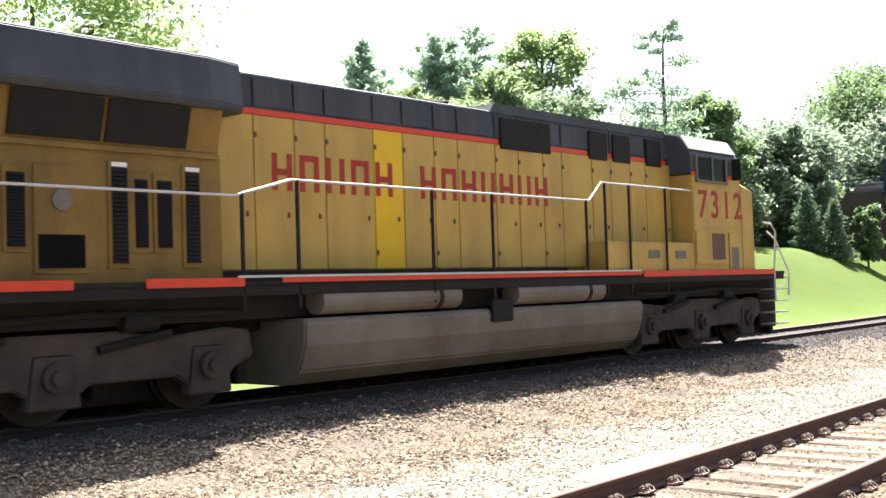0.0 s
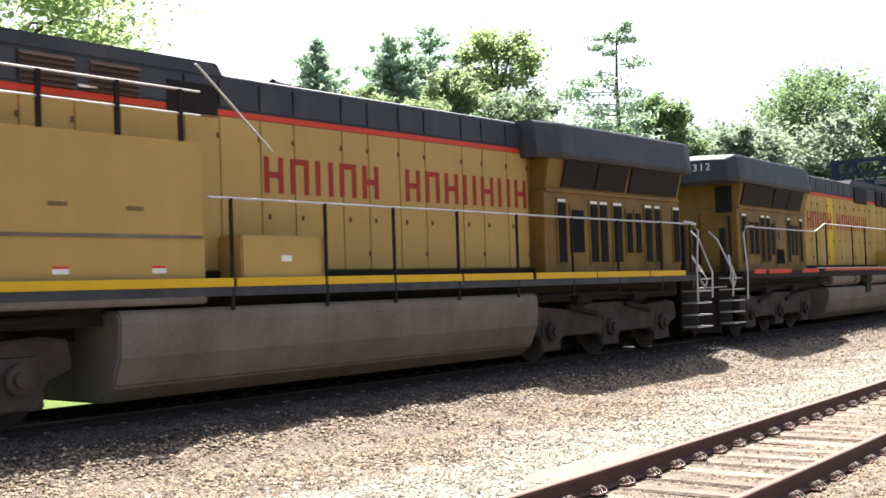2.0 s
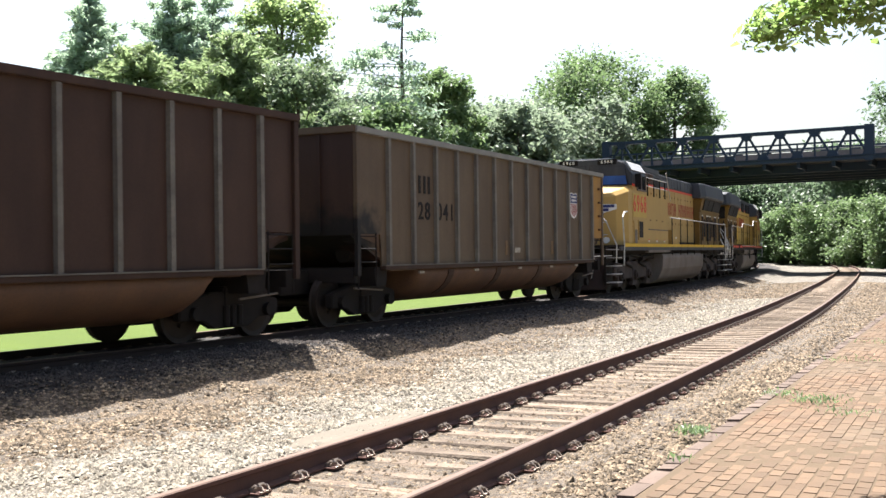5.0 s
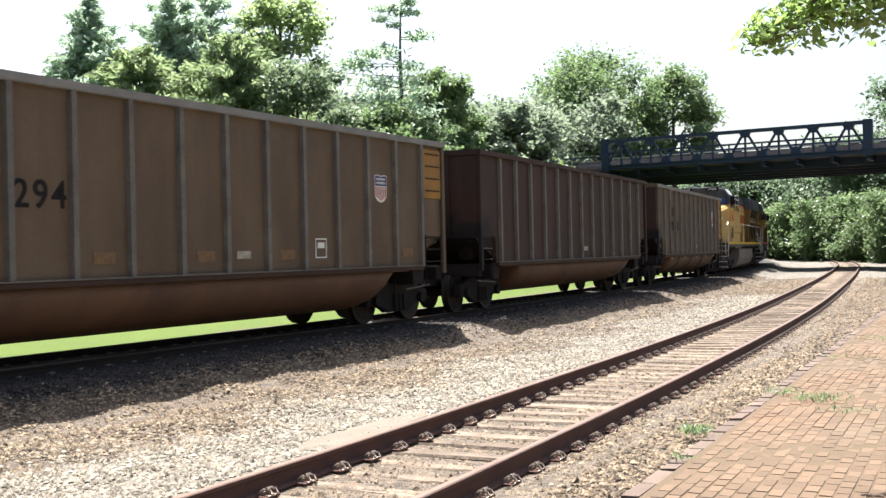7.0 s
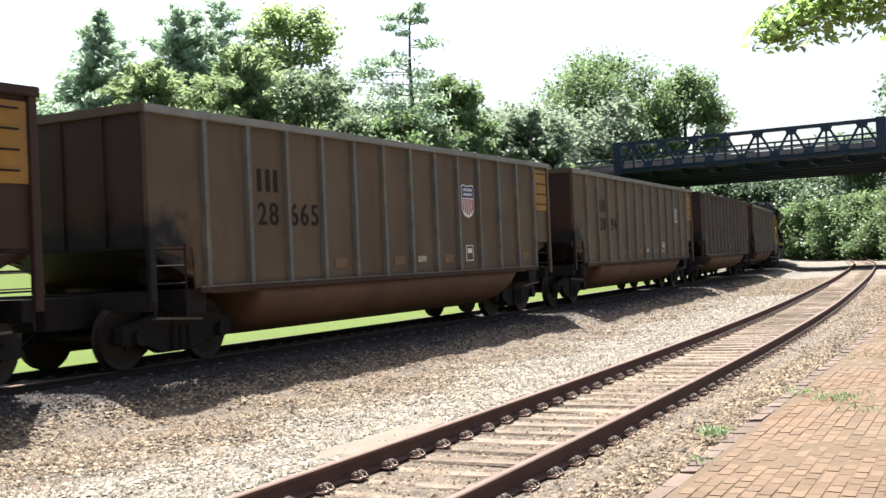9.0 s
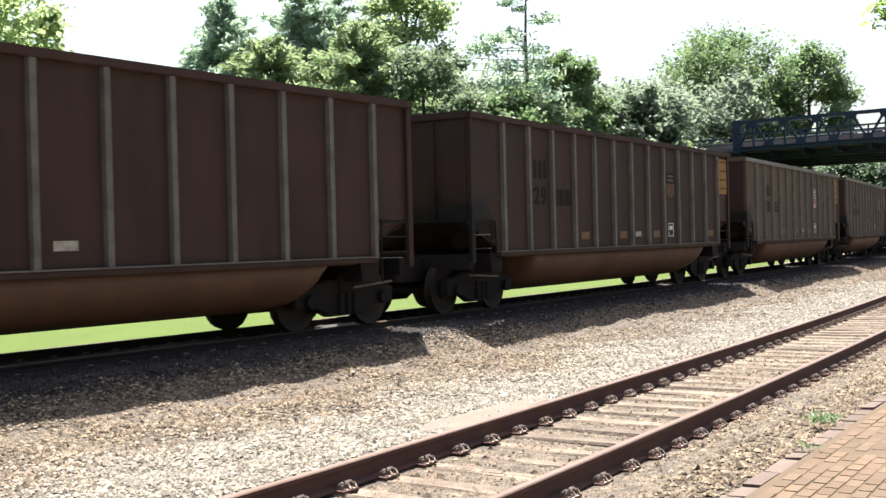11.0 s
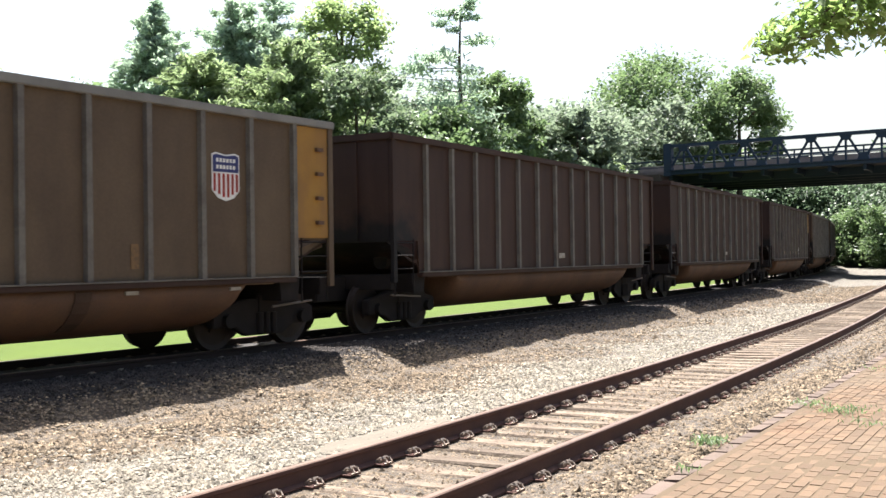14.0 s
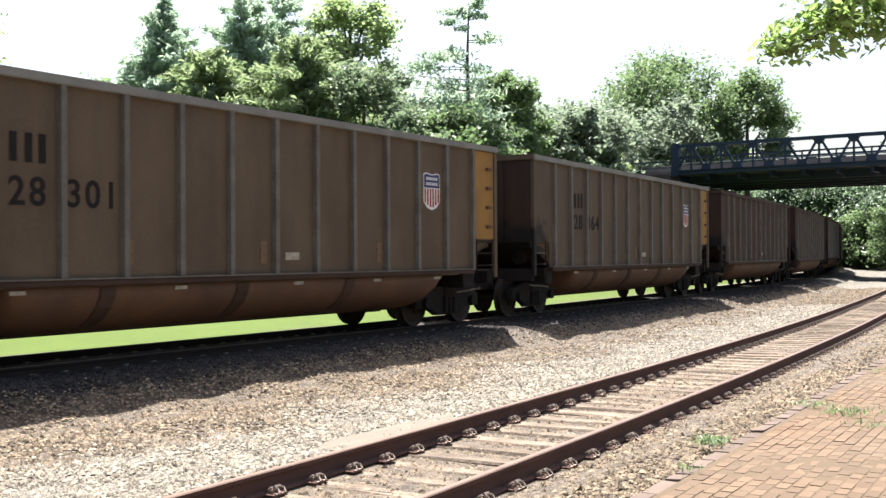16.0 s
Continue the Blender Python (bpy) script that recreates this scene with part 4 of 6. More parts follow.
    part("engine_hood", Geo().box(U(6.25), U(top_u), -hw, hw, 1.56, 3.8), SOOTY_SHADED_YELLOW, loco, bevel=0.012)
    part("hood_roof", Geo().prism([(-hw - 0.005, 3.83), (hw + 0.005, 3.83), (hw - 0.02, 4.31), (hw - 0.08, 4.34), (-hw + 0.08, 4.34), (-hw + 0.02, 4.31)], "x", U(6.2), U(top_u)), GREY, loco, "sooty grey hood roof", 0.01)
    for k in (-1, 1):
        part("hood_line", Geo().box(U(6.3), U(top_u), k * hw, k * (hw + 0.012), 3.77, 3.85), RED, loco, "red painted line")
        r = random.Random(4)
        u = 6.4
        i = 0
        while u < 17.0:
            w = (0.62, 0.7, 0.56, 0.95)[i % 4]
            panel = part("hood_door", Geo().box(U(u) + 0.006, U(u + w) - 0.006, k * hw, k * (hw + 0.03), 1.72, 3.76), STRIPE_YELLOW if red_sill and i == 4 else body, loco, bevel=0.008)
            for z in (1.95, 3.5)[i % 2:]:
                part("hinge", HINGE, None, panel, at=pose(U(u) + 0.03, k * (hw + 0.037), z))
            part("latch", HINGE, None, panel, at=pose(U(u + w) - 0.13, k * (hw + 0.037), 2.45))
            part("upper_panel", Geo().box(U(u) + 0.02, U(u + w) - 0.02, k * (hw - 0.03), k * (hw + 0.022), 3.88, 4.25), GREY, loco, bevel=0.006)
            u += w
            i += 1
        part("hood_base", Geo().box(U(6.3), U(14), k * hw, k * (hw + 0.06), 1.56, 1.7), UNDER, loco)
    # roof fittings
    r0 = 12.0 if red_sill else 13.25
    part("raised_roof", Geo().prism([(U(r0), 4.28), (U(r0) + 0.12, 4.46), (U(17.62), 4.46), (U(17.62), 4.28)], "y", -1.0, 1.0), GREY, loco, "raised grey roof section", 0.015)
    fit = Geo().disc((0, 0), 0.42, "z", 4.36, 4.5, 24)
    fit.v = [(x + U(8.6), y * 0.9, z) for x, y, z in fit.v]
    part("exhaust_pipe", fit, GREY, loco, bevel=0.02)
    horn = Geo()
    for dy, ln in ((-0.2, 0.5), (0, 0.62), (0.2, 0.42)):
        horn.tube([(U(11.2), dy, 4.5), (U(11.2) + ln, dy, 4.5), (U(11.2) + ln + 0.08, dy, 4.5)], 0.035, 8, 0.09)
    horn.box(U(11.15), U(11.3), -0.3, 0.3, 4.36, 4.52)
    part("air_horn", horn, BLACK, loco)
    # cab and wide nose
    c0, c1 = 17.75, 19.85
    cab_profile = [(-1.5, 1.56), (1.5, 1.56), (1.5, 3.95), (1.25, 4.33), (0.7, 4.46), (-0.7, 4.46), (-1.25, 4.33), (-1.5, 3.95)]
    part("cab", Geo().prism([(y, z) for y, z in cab_profile if z < 3.6] + [(1.5, 3.55), (-1.5, 3.55)], "x", U(c0), U(c1)), body, loco, bevel=0.02)
    upper = [(-1.5, 3.56), (1.5, 3.56), (1.5, 3.95), (1.25, 4.33), (0.7, 4.46), (-0.7, 4.46), (-1.25, 4.33), (-1.5, 3.95)]
    part("cab_roof", Geo().loft([[(U(c0 - 0.05), y, z) for y, z in upper], [(U(c1 - 0.12), y, z) for y, z in upper], [(U(c1 + 0.02), y, z if z < 3.7 else 3.56 + (z - 3.56) * 0.97) for y, z in upper]]), GREY, loco, "grey cab top", 0.02)
    nose = []
    for u, w, zt in ((c1, 1.5, 3.54), (20.4, 1.5, 3.42), (20.93, 1.22, 3.26), (21.12, 0.6, 3.22)):
        nose.append([(U(u), -w, 1.56), (U(u), -w, zt - 0.12), (U(u), -w + 0.16, zt), (U(u), 0, zt + 0.06), (U(u), w - 0.16, zt), (U(u), w, zt - 0.12), (U(u), w, 1.56)])
    part("nose", Geo().loft(nose), body, loco, "wide sloping safety nose", 0.015)
    for k in (-1, 1):
        win = part("side_window", Geo().box(U(17.95), U(19.2), k * 1.49, k * 1.515, 3.45, 3.92), GLASS, loco, "dark cab side window", 0.004)
        part("window_frame", Geo().box(U(17.9), U(17.96), k * 1.49, k * 1.54, 3.42, 3.95).box(U(18.57), U(18.62), k * 1.49, k * 1.54, 3.42, 3.95).box(U(19.17), U(19.23), k * 1.49, k * 1.54, 3.42, 3.95)
             .box(U(17.9), U(19.23), k * 1.49, k * 1.55, 3.4, 3.45), TANK, win)
        part("mirror", Geo().box(U(19.45), U(19.5), k * 1.52, k * 1.72, 3.5, 3.95), BLACK, loco, bevel=0.01)
        part("cab_line", Geo().box(U(c0), U(c1), k * 1.5, k * 1.512, 3.52, 3.6), RED, loco, "red painted line")
        door = part("cab_door", Geo().box(U(19.22), U(19.72), k * 1.5, k * 1.525, 1.6, 2.38), body, loco, bevel=0.01)
        part("step_recess", Geo().box(U(19.3), U(19.62), k * 1.52, k * 1.532, 1.62, 2.08), TANK, door)
        vent = part("vent_box", Geo().box(U(17.8), U(19.1), k * 1.5, k * 1.53, 1.72, 2.42), body, loco, bevel=0.012)
        part("vent_grille", Geo().box(U(18.46), U(19.0), k * 1.53, k * 1.54, 1.82, 2.36), BLACK if not red_sill else TUB, vent)
        part("number_panel", Geo().box(U(17.8), U(19.75), k * 1.5, k * 1.508, 2.5, 3.3), PANEL_YELLOW if not red_sill else body, loco)
        num = "6968" if not red_sill else "7312"
        m = pose(U(18.78 if not red_sill else 18.92), k * 1.51, 2.93) @ (NEAR if k < 0 else pose(0, 0, 0, 90, 0, 180))
        digits(num, 0.8, 0.51, RED if not red_sill else LETTER_RED, loco, m)
        # the painted name on the hood
        m = pose(U(10.4 if red_sill else 9.55), k * (hw + 0.032), 3.03) @ (NEAR if k < 0 else pose(0, 0, 0, 90, 0, 180))
        letters("XXIXX XXXIXIX", 6.3, 0.5, loco, m)
        # wide equipment cabinet behind the cab
        if not red_sill:
            cabi = part("side_cabinet", Geo().box(U(14.0), U(c0), k * 1.0, k * 1.47, 1.56, 3.3), body, loco, "plain yellow equipment cabinet", 0.02)
            part("cabinet_seam", Geo().box(U(14.05), U(17.4), k * 1.47, k * 1.482, 2.1, 2.14), TANK, cabi)
            part("cabinet_skirt", Geo().box(U(14.05), U(17.7), k * 1.4, k * 1.555, 1.3, 1.5), TANK, loco, bevel=0.02)
            part("cabinet_line", Geo().box(U(14.0), U(c0), k * 1.0, k * 1.02, 3.62, 3.7), RED, loco)
            for a, b in ((16.5, 17.2), (15.5, 16.2), (14.6, 15.3)):
                g = Geo()
                for i in range(6):
                    z = 3.86 + i * 0.065
                    g.prism([(k * 1.02, z), (k * 1.07, z), (k * 1.02, z + 0.055)], "x", U(a), U(b))
                part("hood_louvre", g, TUB, loco, "rusty louvred air intake")
            part("intake", Geo().box(U(13.4), U(14.2), k * 1.0, k * 1.03, 3.72, 4.15), BLACK, loco)
            rail = Geo()
            for z in (3.65, 4.25):
                rail.tube([(U(14.0), k * 1.42, z if z < 4 else 3.95), (U(c0), k * 1.42, z if z < 4 else 3.95)], 0.016, 6)
            rail.tube([(U(14.05), k * 1.42, 4.3), (U(12.7), k * 1.3, 3.3)], 0.016, 6)
            part("cabinet_rail", rail, STEEL, cabi)
            for u in (14.3, 15.2, 16.2, 17.2):
                part("rail_post", Geo().box(U(u) - 0.03, U(u) + 0.03, k * 1.4, k * 1.44, 3.3, 3.95), UNDER, cabi)
            batt = part("battery_box", Geo().box(U(11.95), U(13.45), k * 1.03, k * 1.5, 1.56, 2.17), body, loco, bevel=0.02)
            part("sticker", Geo().box(U(12.6), U(12.78), k * 1.5, k * 1.506, 1.82, 1.9), WHITE, batt, "small white notice sticker")
            for u, z in ((14.6, 1.68), (15.9, 1.68), (17.2, 1.68)):
                part("sticker", Geo().box(U(u), U(u + 0.2), k * 1.47, k * 1.476, z, z + 0.06), WHITE, cabi, "small white notice sticker")
                part("warning_mark", Geo().box(U(u), U(u + 0.2), k * 1.47, k * 1.476, z + 0.062, z + 0.09), RED, cabi)
            for u, z in ((14.9, 2.42), (15.9, 2.44), (16.9, 2.42)):
                part("faded_mark", Geo().box(U(u), U(u + 0.24), k * 1.47, k * 1.475, z, z + 0.05), FADED_ORANGE, cabi)
            for u in (15.2, 16.5):
                part("roof_tag", Geo().box(U(u), U(u + 0.25), k * 1.022, k * 1.03, 3.9, 3.93), WHITE, loco)
        else:
            bx = part("side_cabinet", Geo().box(U(14.6), U(c0), k * 1.0, k * 1.5, 1.42, 2.16), body, loco, "low yellow equipment cabinet", 0.015)
            for a in (16.0, 17.0):
                part("cabinet_grille", Geo().box(U(a), U(a + 0.4), k * 1.5, k * 1.512, 1.85, 2.0), TANK, bx)
            for a, b in ((12.2, 13.6), (14.8, 15.4), (15.6, 16.2), (16.8, 17.35)):
                part("roof_intake", Geo().box(U(a), U(b), k * 1.0, k * 1.06, 3.7, 4.22), BLACK, loco, "dark roof air intake", 0.01)
            for a, b in ((7.7, 10.5), (11.9, 14.4)):
                t = part("air_reservoir", Geo().tube([(U(a), k * 1.38, 1.29), (U(a + 0.1), k * 1.38, 1.29), (U(b - 0.1), k * 1.38, 1.29), (U(b), k * 1.38, 1.29)], 0.19, 16), TANK, loco, "long dusty air cylinder")
                part("band", Geo().tube([(U(b - 0.5), k * 1.38, 1.29), (U(b - 0.42), k * 1.38, 1.29)], 0.2, 16), UNDER, t)
    # front window, lamps, number boards and wing emblem on the nose
    for k in (-1, 1):
        pane = Geo().loft([[(U(c1 + 0.0), k * 0.09, 3.6), (U(c1), k * 1.34, 3.58), (U(c1 - 0.06), k * 1.24, 4.16), (U(c1 - 0.06), k * 0.09, 4.22)],
                           [(U(c1 + 0.05), k * 0.09, 3.6), (U(c1 + 0.05), k * 1.34, 3.58), (U(c1 - 0.01), k * 1.24, 4.16), (U(c1 - 0.01), k * 0.09, 4.22)]])
        ws = part("windshield", pane, WINDSHIELD, loco, "windshield pane with the sky reflection painted in blue")
        part("window_frame", Geo().tube([(U(c1 + 0.055), k * 0.07, 3.58), (U(c1 + 0.055), k * 1.37, 3.56), (U(c1), k * 1.27, 4.18), (U(c1), k * 0.07, 4.24), (U(c1 + 0.055), k * 0.07, 3.58)], 0.022, 6), BLACK, ws)
        board = part("number_board", Geo().box(U(c1 - 0.05), U(c1 + 0.03), k * 0.66 - 0.33, k * 0.66 + 0.33, 4.25, 4.44), BLACK, loco, bevel=0.01)
        digits(num, 0.15, 0.11, WHITE, board, pose(U(c1 + 0.031), k * 0.66, 4.345, 90, 0, 90))
        # added sheet: sunlight along the roof edge is put into its colour
        part("sunlit_roof_sheet", Geo().prism([(0, 4.462), (k * 0.71, 4.462), (k * 1.26, 4.333), (k * 1.44, 4.06), (k * 1.475, 4.07), (k * 1.285, 4.36), (k * 0.715, 4.487), (0, 4.487)], "x", U(c0), U(c1 - 0.1)), ROOF_PALE, loco, "added pale sheet for the sunlit cab roof edge")
        part("ditch_light", Geo().disc((k * 0.95, 1.72), 0.1, "x", U(21.1), U(21.2), 16), WHITE, loco, "round ditch light")
    lamp = part("headlight", Geo().box(U(21.1), U(21.19), -0.14, 0.14, 2.78, 3.14), BLACK, loco, bevel=0.02)
    for z in (2.87, 3.05):
        part("lens", Geo().disc((0, z), 0.075, "x", U(21.19), U(21.205), 14), WHITE, lamp)
    nd = part("nose_door", Geo().box(U(21.1), U(21.15), -0.32, 0.32, 1.62, 2.72), body, loco, bevel=0.012)
    part("door_handle", Geo().tube([(U(21.17), -0.22, 2.1), (U(21.17), -0.22, 2.3)], 0.015, 6), STEEL, nd)
    for k in (-1, 1):
        for z in (1.9, 2.3):
            part("nose_grab", Geo().tube([(U(21.02), k * 0.95, z), (U(21.14), k * 0.95, z), (U(21.14), k * 0.7, z), (U(21.05), k * 0.7, z)], 0.014, 6), STEEL, loco)
    if not red_sill:
        for k in (-1, 1):
            for j, (ln, z) in enumerate(((0.9, 2.76), (0.72, 2.64), (0.56, 2.52), (0.36, 2.40))):
                rings = []
                for q in range(7):
                    y0 = 0.28 + ln * q / 6
                    x0, z0 = U(21.12 - max(0, y0 - 0.6) * 0.31), z + 0.02 * q / 6
                    rings.append([(x0 - 0.01, k * y0, z0), (x0 + 0.02, k * y0, z0), (x0 + 0.02, k * y0, z0 + 0.095), (x0 - 0.01, k * y0, z0 + 0.095)])
                g = Geo().loft(rings)
                if j == 0:
                    back = []
                    for q in range(7):
                        y0 = 0.24 + 1.0 * q / 6
                        x0 = U(21.12 - max(0, y0 - 0.6) * 0.31)
                        lowz = 2.36 + 0.36 * (q / 6) ** 0.8
                        back.append([(x0 - 0.014, k * y0, lowz), (x0 + 0.012, k * y0, lowz), (x0 + 0.012, k * y0, 2.885), (x0 - 0.014, k * y0, 2.885)])
                    part("wing_outline", Geo().loft(back), WHITE, loco, "white outline of a wing emblem")
                part("wing_emblem", g, BLUE, loco, "dark blue stripe of a wing emblem")
    # tank, trucks, pilots, steps and handrails
    t0, t1 = (7.4, 15.7) if red_sill else (6.9, 15.3)
    tank = [(-1.5, 1.25), (1.5, 1.25), (1.53, 1.1), (1.5, 0.7), (1.36, 0.36), (1.1, 0.17), (-1.1, 0.17), (-1.36, 0.36), (-1.5, 0.7), (-1.53, 1.1)]
    if red_sill:
        tank = [(y, min(z, 1.06) if z > 1.2 else min(z, 1.0)) for y, z in tank]
    tk = part("fuel_tank", Geo().prism(tank, "x", U(t0), U(t1)), TANK, loco, "dusty grey fuel tank", 0.03)
    part("filler", Geo().box(U(11.2), U(11.75), -1.56, -1.5, 0.85, 1.2), BLACK if red_sill else TANK, tk, bevel=0.02)
    for c in (4.05, 18.45):
        for dx in (-2.06, 0, 2.06):
            add_wheel(LOCO_WHEEL, 0.53, U(c + dx), loco)
        for k in (-1, 1):
            y0, y1 = k * 1.0, k * 1.2
            poly = [(-2.75, 0.62), (-2.7, 0.95), (-2.35, 1.0), (-1.4, 0.92), (-0.9, 1.02), (0.9, 1.02), (1.4, 0.92), (2.35, 1.0), (2.7, 0.95), (2.75, 0.62), (2.45, 0.5), (2.3, 0.3), (1.8, 0.3), (1.6, 0.44),
                    (0.45, 0.44), (0.25, 0.3), (-0.25, 0.3), (-0.45, 0.44), (-1.6, 0.44), (-1.8, 0.3), (-2.3, 0.3), (-2.45, 0.5)]
            fr = part("truck_frame", Geo().prism([(U(c) + x, z) for x, z in poly], "y", y0, y1), TRUCK, loco, "dusty cast truck frame", 0.025)
            for dx in (-2.06, 0, 2.06):
                part("axle_box", Geo().disc((U(c + dx), 0.55), 0.17, "y", y1, y1 + k * 0.1, 16).disc((U(c + dx), 0.55), 0.09, "y", y1 + k * 0.1, y1 + k * 0.15, 12), TRUCK, fr, "dusty axle bearing cap", bevel=0.01)
            part("brake_pipe", Geo().tube([(U(c) - 2.6, k * 1.26, 1.2), (U(c) - 1.0, k * 1.28, 1.16), (U(c) + 0.4, k * 1.28, 1.22), (U(c) + 2.6, k * 1.26, 1.18)], 0.035, 6), UNDER, fr)
            for dx in (-2.06, 0, 2.06):
                part("pedestal", Geo().prism([(U(c + dx) - 0.33, 0.2), (U(c + dx) + 0.33, 0.2), (U(c + dx) + 0.25, 0.8), (U(c + dx) - 0.25, 0.8)], "y", k * 1.05, k * 1.22), TRUCK, fr, bevel=0.02)
                part("brake_shoe", Geo().box(U(c + dx) + 0.6, U(c + dx) + 0.78, k * 0.72, k * 0.95, 0.25, 0.8), UNDER, fr, bevel=0.02)
            part("traction_motor", Geo().box(U(c) - 2.6, U(c) + 2.6, k * 0.25, k * 0.62, 0.13, 0.95), UNDER, fr, bevel=0.04)
            for dx in (-1.03, 1.03):
                part("damper", Geo().tube([(U(c + dx) - 0.5, k * 1.24, 0.82), (U(c + dx) + 0.45, k * 1.24, 0.98)], 0.05, 8), UNDER, fr)
                part("brake_cylinder", Geo().tube([(U(c + dx) - 0.2, k * 1.22, 1.12), (U(c + dx) + 0.25, k * 1.22, 1.12)], 0.12, 10), UNDER, fr)
    for u, k in ((0.45, -1), (21.75, 1)):
        rings = []
        for y in (-1.12, -0.95, -0.65, -0.3, 0.0, 0.3, 0.65, 0.95, 1.12):
            fwd = 0.42 * (1 - (abs(y) / 1.12) ** 1.8)
            face = [(0.0, 1.3), (0.1 + 0.5 * fwd, 1.28), (0.22 + fwd, 1.0), (0.3 + fwd, 0.7), (0.33 + fwd, 0.42), (0.36 + fwd, 0.16), (0.24 + fwd, 0.13), (0.05, 0.45)]
            rings.append([(U(u) + k * (dx - 0.12), y, z) for dx, z in face])
        part("pilot_plow", Geo().loft(rings), PLOW_RUST, loco, "rust-dark bowed plow blade", bevel=0.012)
        for y in (-0.62, 0.62):
            part("cut_lever", Geo().tube([(U(u) + k * 0.3, y * 2.2, 1.22), (U(u) + k * 0.42, y, 1.2), (U(u) + k * 0.5, y * 0.3, 1.05)], 0.018, 6), STEEL, loco)
        part("coupler", Geo().box(U(u) - 0.1, U(u) + 0.1, -0.15, 0.15, 0.75, 1.05).box(min(U(u), U(u) + k * 0.45), max(U(u), U(u) + k * 0.45), -0.1, 0.1, 0.78, 1.0), UNDER, loco, bevel=0.02)
        for y in (-0.8, -0.6, -0.45, 0.45, 0.6, 0.8):
            part("air_hose", Geo().tube([(U(u), y, 1.15), (U(u) + k * 0.3, y, 0.95), (U(u) + k * 0.55, y * 0.95, 0.5)], 0.03, 6), BLACK, loco)
        for s in (-1, 1):
            steps = part("step_well", Geo().box(U(u + 0.1 * -k) - 0.4, U(u + 0.1 * -k) + 0.4, s * 1.1, s * 1.16, 0.3, 1.5), UNDER, loco)
            for i in range(5):
                z = 0.36 + i * 0.26
                part("step", Geo().box(U(u) - 0.36 - 0.1 * k, U(u) + 0.36 - 0.1 * k, s * 1.16, s * 1.5, z, z + 0.03), STEEL, steps, "worn step tread")
            x0, x1 = U(u - 0.5 * k), U(u + 0.3 * k)
            bar = Geo().tube([(x0, s * 1.55, 0.9), (x0 - k * 0.02, s * 1.56, 1.6), (x0 + k * 0.12, s * 1.55, 2.45), (x0 - k * 0.1, s * 1.55, 2.62), (x0 - k * 0.5, s * 1.55, 2.64)], 0.024, 8)
            bar.tube([(x1, s * 1.5, 1.0), (x1, s * 1.52, 1.55), (x1 + k * 0.05, s * 1.2, 2.3), (x1 + k * 0.05, s * 1.0, 2.5)], 0.022, 8)
            part("grab_rail", bar, STEEL, loco, "bright bent steel grab rail")
    for s in (-1, 1):
        cable = Geo().tube([(U(0.62), s * 1.25, 1.95), (U(0.4), s * 1.38, 1.62), (U(0.22), s * 1.42, 1.4), (U(0.36), s * 1.44, 1.22), (U(0.58), s * 1.42, 1.42), (U(0.5), s * 1.36, 1.7)], 0.028, 7)
        part("jumper_cable", cable, STEEL, loco, "pale looped jumper cable")
    for y in (-1.1, -0.45, 0.45, 1.1):
        part("end_post", Geo().box(U(0.62), U(0.74), y - 0.07, y + 0.07, 1.5, 2.6), UNDER, loco, bevel=0.01)
    part("end_plate", Geo().box(U(0.6), U(0.75), -1.1, 1.1, 0.6, 1.56), UNDER, loco, bevel=0.02)
    for k in (-1, 1):
        if red_sill:
            pts = [(1.0, 2.62), (6.3, 2.62), (7.2, 2.86), (14.0, 2.86), (14.4, 3.2), (17.6, 3.2)]
            posts = [6.4, 7.3, 9.9, 11.3, 13.9, 14.5, 15.3, 16.6]
        else:
            pts = [(0.9, 2.6), (4.0, 2.6), (9.0, 2.61), (14.0, 2.62)]
            posts = [1.2, 2.5, 4.2, 5.8, 7.5, 9.1, 10.6, 12.0, 13.65]
        hr = part("handrail", Geo().tube([(U(u), k * 1.54, z) for u, z in pts], 0.019, 8), STEEL, loco, "steel handrail")
        for u in posts:
            zt = np.interp(u, [p[0] for p in pts], [p[1] for p in pts])
            part("handrail_post", Geo().box(U(u) - 0.022, U(u) + 0.022, k * 1.53, k * 1.56, 1.2, float(zt)), UNDER, hr)
    return loco


lead_engine = locomotive(True)
second_engine = locomotive(False)
TRAIN = [(lead_engine, START + 2 * LOCO + 0.93, LOCO, 7.0, 0), (second_engine, START + LOCO + 0.16, LOCO, 7.0, 180)]
plain_car, dark_car, step_car, ladder_car = gondola(CAR_GREY, 0), gondola(CAR_DARK, 0), gondola(CAR_GREY, 2), gondola(CAR_GREY, 1)
sooty_ladder_car = gondola(CAR_DARK, 1)
base_cars = {"plain": plain_car, "dark": dark_car, "step": step_car, "ladder": ladder_car, "sooty": sooty_ladder_car}
used = set()
# kind of car, number painted on its side, shield
ORDER = [("step", "28 041", 1), ("dark", "", 0), ("ladder", "28 294", 4), ("ladder", "28 665", 2), ("sooty", "29 ---", 3), ("dark", "", 0), ("dark", "", 0), ("step", "28 364", 1), ("step", "28 301", 1),
         ("step", "", 0), ("plain", "", 0)]
for i, (kind, number, emblem) in enumerate(ORDER):
    if kind in used:
        car = copy_thing(base_cars[kind], pose(0, 0, 0))
        WHEELS += [(o, 0.457, o.matrix_basis.translation.x) for o in car.children if o.name.startswith("wheelset")]
    else:
        car = base_cars[kind]
        used.add(kind)
    TRAIN.append((car, START - CAR * i, CAR, 6.09, 0))
CARS = [c[0] for c in TRAIN[2:]]
